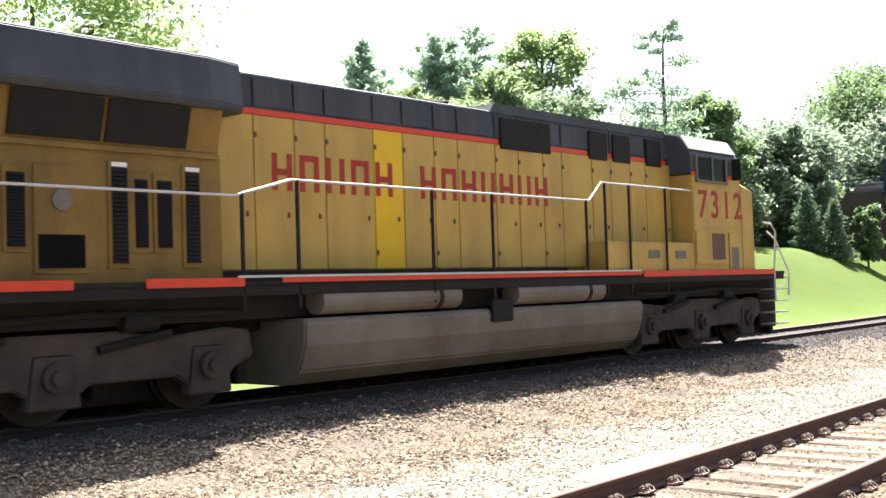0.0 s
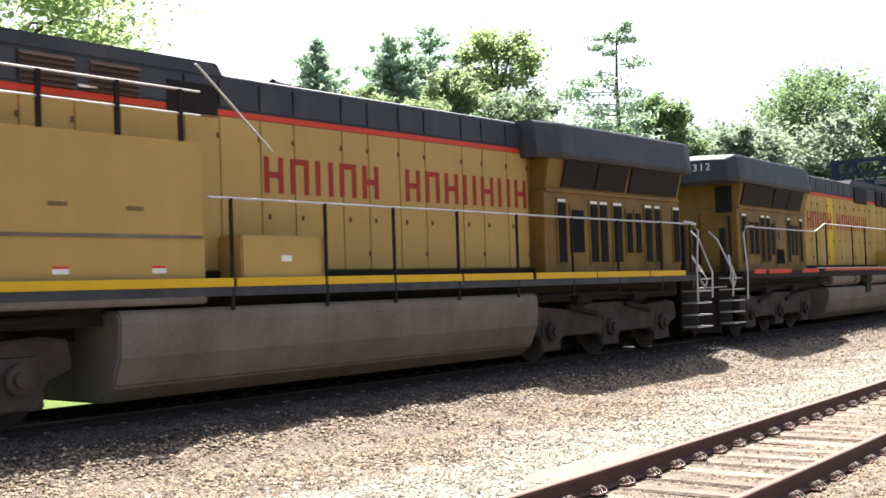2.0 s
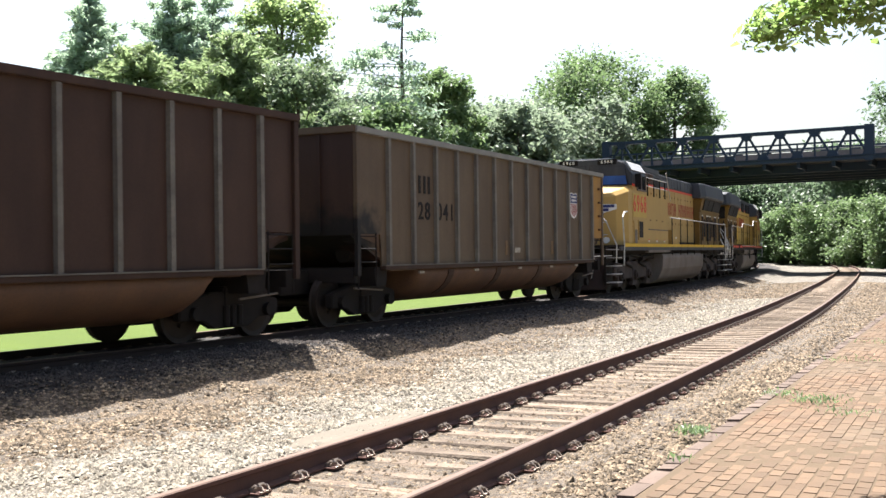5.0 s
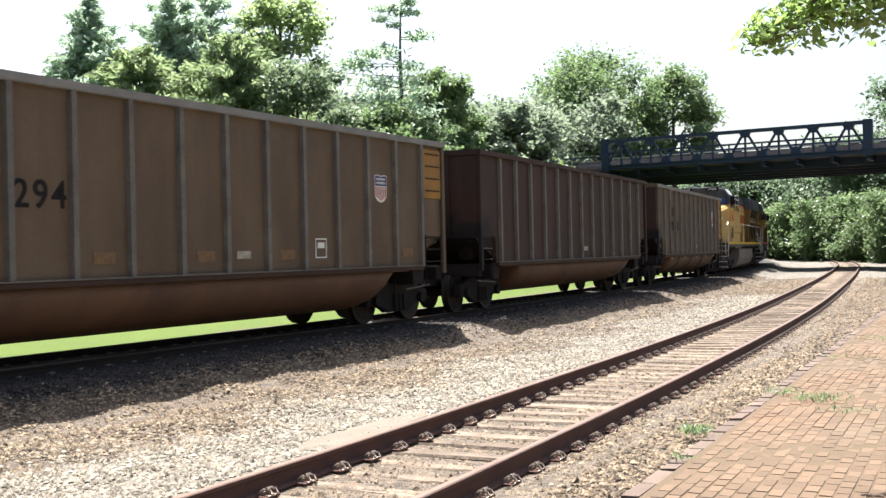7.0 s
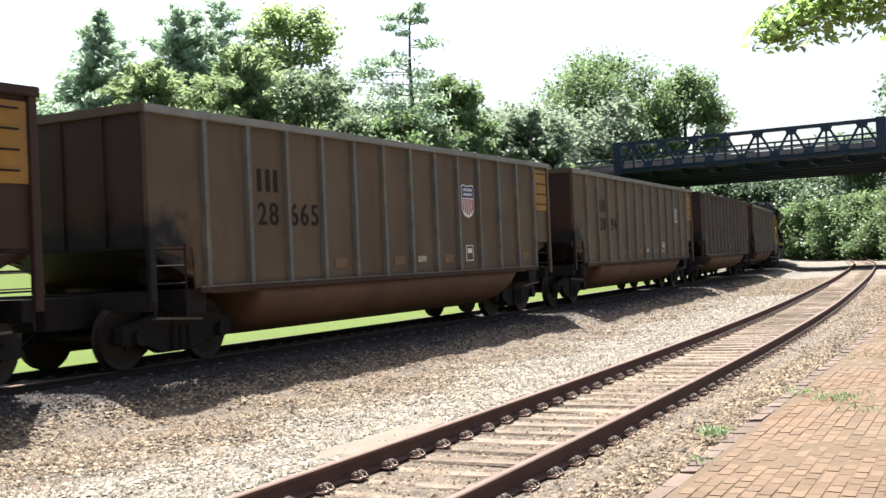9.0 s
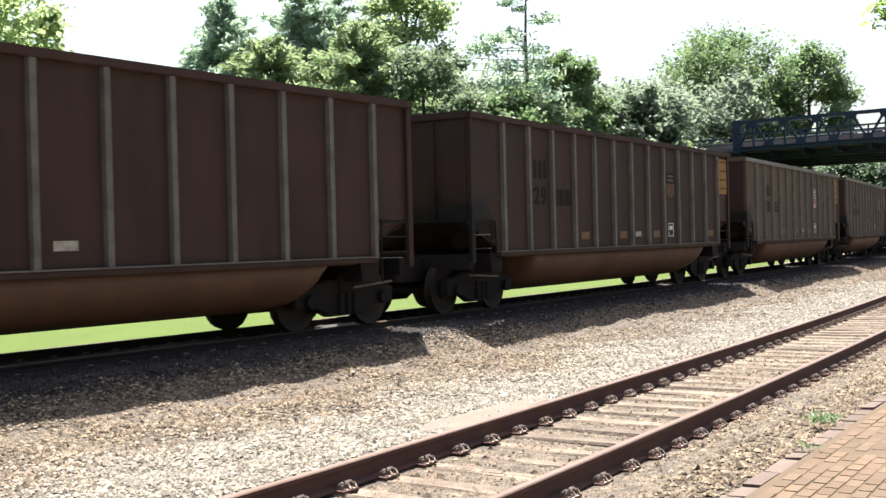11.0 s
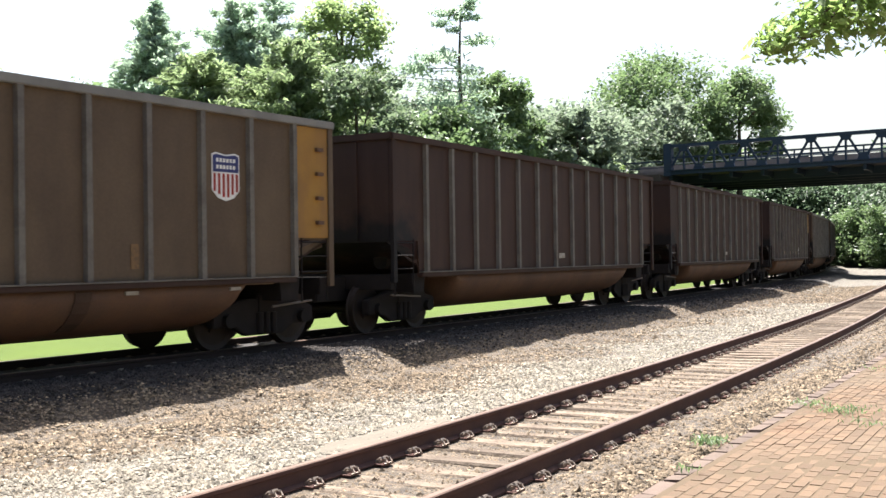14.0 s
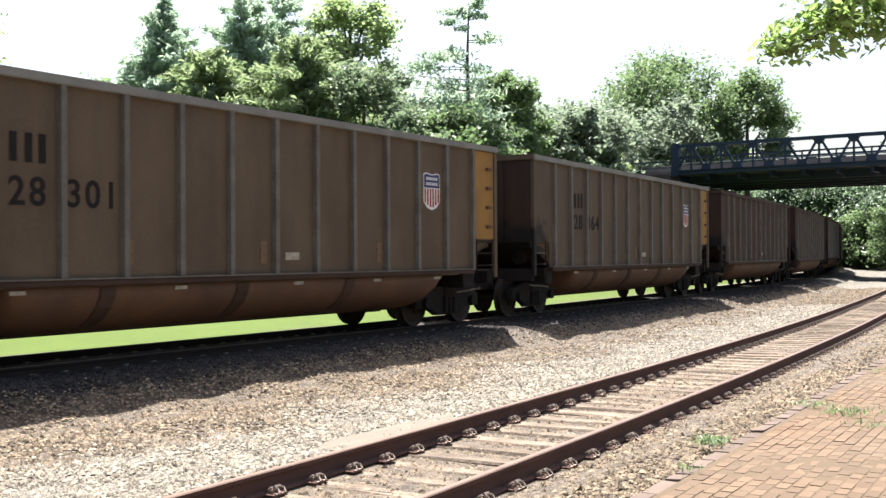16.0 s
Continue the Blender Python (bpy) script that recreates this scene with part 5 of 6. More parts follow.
for (kind, number, emblem), car in zip(ORDER, CARS):
    if emblem:
        shield(car, sign_at(8.09 - 3.38, -1.552 - 0.004, 2.64) if emblem == 1
               else sign_at(8.09 - 3.38, -1.556, 2.62) @ Matrix.Scale(0.74, 4) if emblem == 4 else sign_at(8.09 - 5.42, -1.556, 2.62), emblem == 3)
    if number:
        a, b = number.split()
        ink = BLACK if number not in ("29 ---", "28 665") else UNDER
        digits(a, 0.5, 0.3, ink, car, sign_at(8.09 - 12.55, -1.556, 2.2))
        if "-" in b:
            part("faded_mark", Geo().box(-0.36, -0.16, -0.17, 0.17, 0, 0.005).box(-0.1, 0.1, -0.17, 0.17, 0, 0.005).box(0.16, 0.36, -0.17, 0.17, 0, 0.005), ink, car, at=sign_at(8.09 - 11.55, -1.556, 2.2))
        else:
            digits(b, 0.5, 0.3, ink, car, sign_at(8.09 - 11.55, -1.556, 2.2))
        part("reporting_mark", Geo().box(-0.3, -0.2, -0.18, 0.18, 0, 0.005).box(-0.08, 0.02, -0.18, 0.18, 0, 0.005).box(0.12, 0.22, -0.18, 0.18, 0, 0.005), ink, car, at=sign_at(8.09 - 12.5, -1.556, 2.75))
    part("placard", Geo().box(-0.17, 0.17, -0.06, 0.06, 0, 0.006), FADED_WHITE, car, "small white placard", at=sign_at(8.09 - 7.55, -1.556, 1.41))
    if kind == "step":
        for w in (10.95, 8.24, 5.14):
            part("jacking_mark", Geo().box(-0.07, 0.07, -0.17, 0.17, 0, 0.005), FADED_ORANGE, car, "orange stencil mark", at=sign_at(8.09 - w, -1.556, 1.47))
    elif kind in ("ladder", "sooty"):
        for w in (10.5, 8.45, 6.4, 2.4):
            part("jacking_mark", Geo().box(-0.2, 0.2, -0.08, 0.08, 0, 0.005), FADED_ORANGE, car, "orange stencil mark", at=sign_at(8.09 - w, -1.556, 1.4))
        fr = Geo().box(-0.17, 0.17, 0.15, 0.17, 0, 0.006).box(-0.17, 0.17, -0.17, -0.15, 0, 0.006).box(-0.17, -0.15, -0.15, 0.15, 0, 0.006).box(0.15, 0.17, -0.15, 0.15, 0, 0.006).box(-0.1, 0.1, 0.0, 0.1, 0, 0.006)
        part("data_panel", fr, WHITE, car, "white framed data stencil", at=sign_at(8.09 - 5.42, -1.556, 1.5))


# ---- road bridge over the tracks ----
def at_bearing(yaw, dist):
    """A place at a bearing (degrees, as the camera's yaw) and a distance from the platform."""
    return -math.sin(radians(yaw)) * dist, math.cos(radians(yaw)) * dist


def build_bridge():
    """Local x runs along the bridge from its end on the lawn's side, y away from the platform."""
    br = thing("road_bridge", "dark blue steel pony truss road bridge over the tracks", "bridge", at=pose(78.0, 31.2, 0, 0, 0, -91))
    n, step, wide = 8, 2.34, 14.0
    end = n * step
    low, top = 7.35, 9.62
    for y in (0.0, wide):
        part("lower_chord", Geo().box(-0.3, end + 14, y - 0.2, y + 0.2, low, low + 0.28), BRIDGE_PAINT, br, bevel=0.02)
        part("chord_flange", Geo().box(-0.3, end + 14, y - 0.32, y + 0.32, low + 0.28, low + 0.34), BRIDGE_PAINT, br)
        part("top_chord", Geo().box(-0.3, end + 0.3, y - 0.2, y + 0.2, top - 0.24, top), BRIDGE_PAINT, br, bevel=0.02)
        part("middle_rail", Geo().box(0, end, y - 0.06, y + 0.06, low + 1.22, low + 1.34), BRIDGE_PAINT, br)
        part("lower_rail", Geo().box(0, end + 14, y - 0.05, y + 0.05, low + 0.82, low + 0.89), STEEL, br, "pale guard rail")
        for x in (-0.05, end + 0.05):
            part("end_post", Geo().box(x - 0.3, x + 0.3, y - 0.28, y + 0.28, low - 0.1, top + 0.06), BRIDGE_PAINT, br, bevel=0.03)
        for i in range(n):
            x = (i + 0.5) * step
            post = part("post", Geo().box(x - 0.06, x + 0.06, y - 0.1, y + 0.1, low + 0.3, top - 0.2), BRIDGE_PAINT, br)
            part("gusset", Geo().prism([(x - 0.4, top - 0.2), (x + 0.4, top - 0.2), (x + 0.24, top - 0.56), (x - 0.24, top - 0.56)], "y", y - 0.16, y + 0.16), BRIDGE_PAINT, post)
            foot = x + step / 2
            part("foot_gusset", Geo().prism([(foot - 0.42, low + 0.3), (foot + 0.42, low + 0.3), (foot + 0.24, low + 0.72), (foot - 0.24, low + 0.72)], "y", y - 0.16, y + 0.16), BRIDGE_PAINT, post)
            part("joint_post", Geo().box(foot - 0.04, foot + 0.04, y - 0.08, y + 0.08, low + 0.3, low + 1.3), BRIDGE_PAINT, post)
            for k in (-1, 1):
                a, b = (x + k * 0.22, top - 0.42), (x + k * (step / 2 - 0.16), low + 0.5)
                part("diagonal", Geo().prism([(a[0] - 0.09, a[1]), (a[0] + 0.09, a[1]), (b[0] + 0.09, b[1]), (b[0] - 0.09, b[1])], "y", y - 0.07, y + 0.07), BRIDGE_PAINT, post)
    # deck with the kerb walls of the roadway, and the steel that carries it
    part("deck", Geo().box(-3, end + 14, 0.25, wide - 0.25, low + 0.02, low + 0.3), KERB, br, "sooty concrete road deck")
    for y in (1.3, wide - 1.5):
        part("parapet", Geo().box(-3, end + 14, y, y + 0.2, low + 0.3, low + 0.84), KERB, br, "grey concrete kerb wall")
    for y in (2.4, 5.4, 8.4, 11.4, wide - 0.3):
        part("stringer", Geo().box(-0.6, end + 1.0, y - 0.14, y + 0.14, low - 0.55, low + 0.02), BRIDGE_PAINT, br)
    for i in range(n + 1):
        x = i * step
        part("floor_beam", Geo().box(x - 0.12, x + 0.12, 0.2, wide - 0.2, low - 0.36, low + 0.02), BRIDGE_PAINT, br)
        part("knee_brace", Geo().prism([(0.3, low), (2.2, low - 0.5), (2.2, low - 0.38), (0.5, low)], "x", x - 0.06, x + 0.06), BRIDGE_PAINT, br)
    for x in (-2.2, end + 3.0):
        part("abutment", Geo().box(x - 1.5, x + 1.5, -0.6, wide + 0.6, -0.8, low - 0.55), OLD_WALL, br, "dark stained abutment", 0.05)
    part("wing_wall", Geo().prism([(-0.3, -0.5), (-12, -0.5), (-12, 5.4), (-5.2, low + 0.02), (-0.3, low + 0.02)], "y", -1.1, -0.62), OLD_WALL, br, "dark stained wing wall")
    part("approach", Geo().prism([(-3.7, 0.0), (-3.7, low), (-14, low), (-20, 2.5), (-20, 0.0)], "y", -0.45, wide + 0.6), SOIL, br)
    for x in range(-14, -3, 2):
        part("approach_post", Geo().box(x - 0.04, x + 0.04, -0.1, 0.0, low, low + 1.1), BRIDGE_PAINT, br)
    part("approach_rail", Geo().box(-14, -0.4, -0.1, 0.0, low + 1.0, low + 1.1).box(-14, -0.4, -0.1, 0.0, low + 0.55, low + 0.61), BRIDGE_PAINT, br)
    return br


build_bridge()


# ---- trees ----
def leaf_mesh(centres, size, rng, mat, name, stretch=1.6, flat=0.5, dirs=None):
    """One small bent leaf or spray for each centre."""
    n = len(centres)
    nrm = rng.normal(size=(n, 3))
    nrm[:, 2] = np.abs(nrm[:, 2]) + flat
    nrm /= np.linalg.norm(nrm, axis=1)[:, None]
    d = rng.normal(size=(n, 3)) if dirs is None else dirs + 0.35 * rng.normal(size=(n, 3))
    d -= (d * nrm).sum(1)[:, None] * nrm
    d /= np.linalg.norm(d, axis=1)[:, None] + 1e-9
    w = np.cross(nrm, d)
    s = (size * rng.uniform(0.6, 1.4, n))[:, None]
    a, b = d * s * stretch * 0.5, w * s * 0.5
    mid = centres + nrm * s * 0.12
    v = np.stack([centres - a, mid - b, centres + a - nrm * s * 0.15, mid + b], 1).reshape(-1, 3)
    f = (np.arange(4)[None] + 4 * np.arange(n)[:, None])
    me = bpy.data.meshes.new(name)
    me.from_pydata(v.tolist(), [], f.tolist())
    me.materials.append(mat)
    return me


def broad_tree(x, y, height, radius, base, mat, seed, leaves=5000, size=0.32, label="", name="broadleaf_tree", lean=0.0, gaps=0.55, clumps=26):
    """A tapered trunk with forked limbs and a crown of uneven leaf clumps; base: height of the lowest leaves."""
    rng = np.random.default_rng(seed)
    z0 = float(ground_z(x, y)) - 0.1
    tree = thing(name, label, "tree", at=pose(x, y, z0))
    ctr, tall = (height + base) / 2, (height - base) / 2
    clumps, leaves, size = int(clumps * 2.2), int(leaves * 2.4), size * 0.62
    cl = []
    while len(cl) < clumps:
        p = rng.uniform(-1, 1, 3)
        r = np.linalg.norm(p)
        if 0.2 < r < 1:
            cl.append(p / r * r ** gaps * np.array([radius, radius, tall]) * 0.82 + (0, 0, ctr))
    cl = np.array(cl)
    cl[:, 0] += lean * (cl[:, 2] / height)
    wood = Geo().tube([(0, 0, 0), (0.05, 0, base * 0.5), (lean * 0.2, 0.05, base), (lean * 0.5, 0, ctr), (lean, 0, height * 0.9)], 0.028 * height, 8, 0.03)
    for i, c in enumerate(cl[:9]):
        zs = max(base * 0.7, min(c[2] - 0.5, height * rng.uniform(0.35, 0.7)))
        st = np.array([lean * 0.4 * zs / height, 0, zs])
        m = (st + c) / 2 + (0, 0, 0.08 * height * rng.uniform(0.2, 1)) * np.array([0, 0, 1])
        wood.tube([tuple(st), tuple(m), tuple(c)], 0.008 * height, 5, 0.015)
    part("trunk", wood, BARK, tree, smooth_faces=True)
    pts = []
    rad = radius * rng.uniform(0.13, 0.36, len(cl))
    which = rng.choice(len(cl), leaves, p=rad ** 2 / np.sum(rad ** 2))
    d = rng.normal(size=(leaves, 3))
    d /= np.linalg.norm(d, axis=1)[:, None]
    pts = cl[which] + d * (rad[which] * (0.25 + 0.52 * np.minimum(np.abs(rng.normal(size=leaves)), 1.7)))[:, None] * np.array([1, 1, 0.8])
    part("crown", leaf_mesh(pts, size, rng, mat, "crown"), None, tree)
    return tree


def conifer(x, y, height, radius, mat, seed, layers=22, per=9, base=0.6, sparse=0.0, label="", droop=0.25, size=0.3, power=0.8):
    """A straight trunk with tiers of drooping, needled branches."""
    rng = np.random.default_rng(seed)
    z0 = float(ground_z(x, y)) - 0.1
    tree = thing("conifer", label, "tree", at=pose(x, y, z0))
    wood = Geo().tube([(0, 0, 0), (0.05, 0, height * 0.5), (0, 0.03, height)], 0.016 * height, 8, 0.02)
    pts, dirs = [], []
    for i in range(layers):
        h = base + (height - base) * (i + rng.uniform(-0.3, 0.3)) / layers
        reach = radius * (1 - (h - base) / (height - base) * 0.97) ** power
        for j in range(per):
            if rng.random() < sparse:
                continue
            h = base + (height - base) * min(0.985, (i + rng.uniform(-0.6, 0.6)) / layers)
            reach = radius * (1 - max(0, h - base) / (height - base) * 0.97) ** power
            a = 2 * math.pi * (j + rng.random()) / per
            ln = reach * rng.uniform(0.4, 1.35)
            u = np.array([math.cos(a), math.sin(a), 0])
            tip = np.array([0, 0, h]) + u * ln + (0, 0, -droop * ln + 0.12 * ln)
            wood.tube([(0, 0, h), tuple(np.array([0, 0, h - droop * 0.2 * ln]) + u * ln * 0.5), tuple(tip)], 0.02 + 0.006 * ln, 5, 0.008)
            m = int(10 + 58 * ln)
            k = rng.random(m) ** 0.7
            side = np.array([-u[1], u[0], 0])
            q = np.array([0, 0, h])[None] + u[None] * (ln * k)[:, None] + np.array([0, 0, -droop * ln])[None] * (k ** 1.2)[:, None] + (0, 0, 0.1) * (k ** 3)[:, None] * ln
            q = q + side[None] * (rng.normal(size=m) * 0.16 * ln * (1.05 - k * 0.7))[:, None] + rng.normal(size=(m, 3)) * np.array([0.1, 0.1, 0.13])
            pts.append(q)
            dirs.append(np.repeat((u + 0.3 * side * rng.normal())[None], m, 0))
    part("trunk", wood, BARK, tree, smooth_faces=True)
    part("needles", leaf_mesh(np.concatenate(pts), size * 0.36, rng, mat, "needles", 3.4, 0.1, np.concatenate(dirs)), None, tree)
    return tree


def sparse_pine(x, y, height, seed, label):
    """A thin pine: a bare upper trunk with a few tufts, and fuller tiers below."""
    rng = np.random.default_rng(seed)
    tree = thing("pine_tree", label, "tree", at=pose(x, y, float(ground_z(x, y)) - 0.1))
    wood = Geo().tube([(0, 0, 0), (0.1, 0, height * 0.4), (-0.05, 0, height * 0.75), (0.15, 0, height)], 0.19, 8, 0.03)
    pts = []
    # offset of each tuft, its drop below the top, its size
    for dx, drop, r in ((-1.0, 0.5, 0.4), (-0.5, 0.35, 0.25), (0.45, 0.25, 0.3), (0.6, 0.0, 0.22), (0.1, 0.7, 0.3), (0.85, 0.9, 0.22), (-1.0, 1.25, 0.26), (-0.3, 1.6, 0.18), (1.2, 2.05, 0.42), (0.8, 2.15, 0.25),
                        (-1.9, 2.9, 0.5), (-1.5, 3.1, 0.35), (-0.7, 2.95, 0.4), (-2.9, 3.55, 0.5), (-2.3, 3.7, 0.4)):
        depth = rng.uniform(-0.6, 0.6)
        c = np.array([0.536 * dx + 0.844 * depth, -0.844 * dx + 0.536 * depth, height - drop])
        wood.tube([(0, 0, height - drop - 0.15), tuple(c * (0.6, 0.6, 1) - (0, 0, 0.12)), tuple(c)], 0.03, 5, 0.01)
        pts.append(c + rng.normal(size=(int(300 * r), 3)) * np.array([1.0, 1.0, 0.3]) * r)
    for i in range(70):
        z = height - 3.8 - (height - 4.6) * rng.random()
        a = rng.uniform(0, 6.28)
        ln = rng.uniform(1.2, 3.4) * (1.15 if math.cos(a - 2.14) > 0 else 0.8)
        u = np.array([math.cos(a), math.sin(a), 0])
        wood.tube([(0, 0, z), tuple(u * ln + (0, 0, z + 0.1 * ln))], 0.03, 4, 0.01)
        m = 70
        k = 0.3 + 0.75 * rng.random(m)
        pts.append(np.array([0, 0, z])[None] + u[None] * (ln * k)[:, None] + rng.normal(size=(m, 3)) * np.array([0.38, 0.38, 0.2]) + (0, 0, 0.1 * ln))
    part("trunk", wood, BARK, tree, smooth_faces=True)
    part("needles", leaf_mesh(np.concatenate(pts), 0.13, rng, NEEDLE, "needles", 3.0, 0.2), None, tree)


def top_height(yaw, dist, elev):
    """Height of a tree whose top is seen at that elevation."""
    x, y = at_bearing(yaw, dist)
    return 1.37 + dist * math.tan(radians(elev)) - float(ground_z(x, y)) + 0.1


def tree_at(yaw, dist, elev):
    x, y = at_bearing(yaw, dist)
    return x, y, top_height(yaw, dist, elev)


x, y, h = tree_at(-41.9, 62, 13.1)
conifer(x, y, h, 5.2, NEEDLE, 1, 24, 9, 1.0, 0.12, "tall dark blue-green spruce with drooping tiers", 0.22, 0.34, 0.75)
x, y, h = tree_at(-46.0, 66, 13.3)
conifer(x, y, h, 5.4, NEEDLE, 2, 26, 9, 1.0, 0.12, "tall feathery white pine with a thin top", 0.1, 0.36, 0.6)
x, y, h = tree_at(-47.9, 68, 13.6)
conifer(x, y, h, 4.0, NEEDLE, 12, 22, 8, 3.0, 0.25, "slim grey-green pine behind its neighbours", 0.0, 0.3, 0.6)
x, y, h = tree_at(-49.0, 58, 11.4)
conifer(x, y, h, 5.2, PINE_NEEDLE, 3, 18, 11, 0.5, 0.05, "yellowish soft-needled pine tree", 0.05, 0.34, 0.6)
x, y, h = tree_at(-44.3, 58, 10.6)
conifer(x, y, h, 5.0, PINE_NEEDLE, 13, 15, 11, 0.5, 0.05, "low yellowish soft-needled pine", 0.05, 0.34, 0.6)
x, y, h = tree_at(-51.4, 70, 13.6)
broad_tree(x, y, h, 3.8, h * 0.5, LAWN_LEAF, 4, 3000, 0.32, "slender broadleaf tree with an open light crown", gaps=0.9, clumps=16)
x, y, h = tree_at(-52.2, 56, 10.4)
broad_tree(x, y, h, 3.0, 0.6, LEAF_DARK, 5, 5200, 0.26, "dense dark glossy-leaved tree")
x, y, h = tree_at(-54.4, 54, 8.3)
broad_tree(x, y, h, 2.6, 0.3, LEAF_DARK, 6, 3400, 0.26, "round pale-glinting shrubby tree", "shrub_tree")
x, y, h = tree_at(-57.6, 62, 13.1)
sparse_pine(x, y, h, 7, "thin scraggly pine with a bare upper trunk")
x, y, h = tree_at(-59.6, 66, 10.3)
broad_tree(x, y, h, 3.0, 0.6, LEAF, 8, 7500, 0.3, "upright dense green broadleaf tree")
x, y, h = tree_at(-56.6, 58, 8.0)
broad_tree(x, y, h, 3.2, 0.4, LEAF, 9, 4800, 0.3, "broad bushy green tree below the pine")
# two trees whose leaf colour is paled in place of haze
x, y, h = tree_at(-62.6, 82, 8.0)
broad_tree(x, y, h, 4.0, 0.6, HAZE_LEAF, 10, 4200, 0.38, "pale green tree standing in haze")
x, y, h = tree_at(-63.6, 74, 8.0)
broad_tree(x, y, h, 3.8, 0.6, HAZE_LEAF, 15, 5200, 0.38, "green tree near the bridge with haze-pale leaves")
x, y, h = tree_at(-68.0, 114, 10.4)
broad_tree(x, y, h, 9.0, 3.0, LEAF, 16, 13000, 0.42, "large spreading oak beyond the bridge", gaps=0.6, clumps=44)
x, y, h = tree_at(-71.6, 116, 9.6)
broad_tree(x, y, h, 5.6, 7.0, LEAF, 17, 6500, 0.4, "tall oak with a rounded crown", gaps=0.6, clumps=26)
x, y, h = tree_at(-64.2, 78, 6.6)
broad_tree(x, y, h, 2.6, 0.4, LEAF_LIGHT, 18, 4200, 0.32, "bushy light green tree beside the bridge end")
x, y, h = tree_at(-67.2, 106, 7.2)
broad_tree(x, y, h, 2.8, 0.6, LEAF, 28, 3800, 0.32, "bushy green tree beside the bridge end")
x, y, h = tree_at(-25.5, 36, 18.5)
broad_tree(x, y, h, 6.0, 4.6, LAWN_LEAF, 19, 6800, 0.24, "large light-leaved tree on the lawn", gaps=0.7, clumps=40)
x, y, h = tree_at(-31.0, 40, 14.0)
broad_tree(x, y, h, 2.7, 4.2, LAWN_LEAF, 20, 4800, 0.22, "light-leaved tree with loose hanging twigs", gaps=0.8, clumps=26)
x, y, h = tree_at(-38.5, 70, 9.0)
broad_tree(x, y, h, 4.2, 0.5, LEAF, 21, 4800, 0.34, "green tree behind the spruce")
x, y, h = tree_at(-36.0, 74, 7.0)
broad_tree(x, y, h, 4.5, 0.5, LEAF, 22, 4800, 0.36, "distant green tree beyond the lawn")
# small evergreens and shrubs on the lawn's top
for i, (yaw, dist, elev, rad) in enumerate(((-64.3, 69, 4.6, 1.1), (-65.6, 69, 3.9, 1.0), (-63.1, 73, 4.4, 1.2))):
    x, y, h = tree_at(yaw, dist, elev)
    conifer(x, y, h, rad, DARK_NEEDLE, 40 + i, 12, 8, 0.2, 0.0, "small cone-shaped evergreen on the lawn", 0.1, 0.2, 0.8)
for i, (yaw, dist, elev, rad) in enumerate(((-67.1, 72, 3.8, 1.1), (-60.5, 66, 5.5, 2.6), (-33.5, 84, 4.5, 3.0), (-17.5, 60, 6.0, 3.0), (-40.5, 66, 5.0, 2.8), (-47.0, 62, 6.0, 3.0), (-18.0, 47, 9.0, 3.0), (-55.5, 64, 7.6, 3.2), (-58.5, 60, 7.2, 3.2), (-61.2, 74, 7.4, 3.6), (-63.6, 80, 7.2, 3.6), (-50.5, 60, 7.5, 3.0), (-69.0, 112, 6.5, 4.0))):
    x, y, h = tree_at(yaw, dist, elev)
    broad_tree(x, y, h, rad, 0.15, (LEAF, LEAF_DARK, LEAF)[i % 3], 60 + i, 2600, 0.26, "rounded green shrub on the rising lawn", "shrub")


def woods(name, spots, seed, per, size, mat, label):
    """A far mass of trees that cannot be told apart."""
    rng = np.random.default_rng(seed)
    pts = []
    for yaw, dist, top, rad in spots:
        x, y = at_bearing(yaw, dist)
        z0 = float(ground_z(x, y))
        zt = 1.37 + dist * math.tan(radians(top))
        for i in range(34):
            c = np.array([x + rng.uniform(-1, 1) * rad, y + rng.uniform(-1, 1) * rad, z0 + (zt - z0) * rng.random() ** 0.8])
            wide = rad * rng.uniform(0.09, 0.24) * np.array([1.25, 1.25, 0.8])
            pts.append(c + rng.normal(size=(per * 14 // 34, 3)) * wide)
    tagged(new(name, leaf_mesh(np.concatenate(pts), size, rng, mat, name)), label, "trees", kind="stuff")


woods("far_woods", [(-69.5, 150, 3.5, 6), (-71, 150, 3.6, 6), (-73, 150, 3.4, 6), (-74.5, 148, 3.4, 6), (-76, 146, 3.5, 6), (-77.5, 142, 3.6, 6), (-79, 138, 3.8, 6), (-80.5, 132, 4.6, 6), (-82, 126, 5.6, 6),
                    (-84, 120, 7.0, 6), (-86, 114, 6.5, 6), (-89, 108, 6.5, 6), (-92, 104, 6, 6)], 81, 1100, 0.32, WOOD_LEAF, "wall of green woods along the outer side of the curve")
woods("roadside_scrub", [(-72.5, 138, 1.6, 3), (-74.5, 136, 1.5, 3), (-76, 132, 1.7, 3), (-77.5, 128, 1.9, 3), (-79, 122, 2.0, 3), (-80.5, 116, 2.2, 3), (-82, 110, 2.4, 3), (-84, 104, 2.6, 3)],
      82, 700, 0.2, LEAF, "sunlit scrub at the foot of the woods")
woods("hill_woods", [(-14 - 3.2 * i, 105 + (i % 3) * 8, 4.2 + 0.8 * (i % 2), 6) for i in range(16)], 83, 420, 0.42, LEAF, "distant green trees behind the lawn")
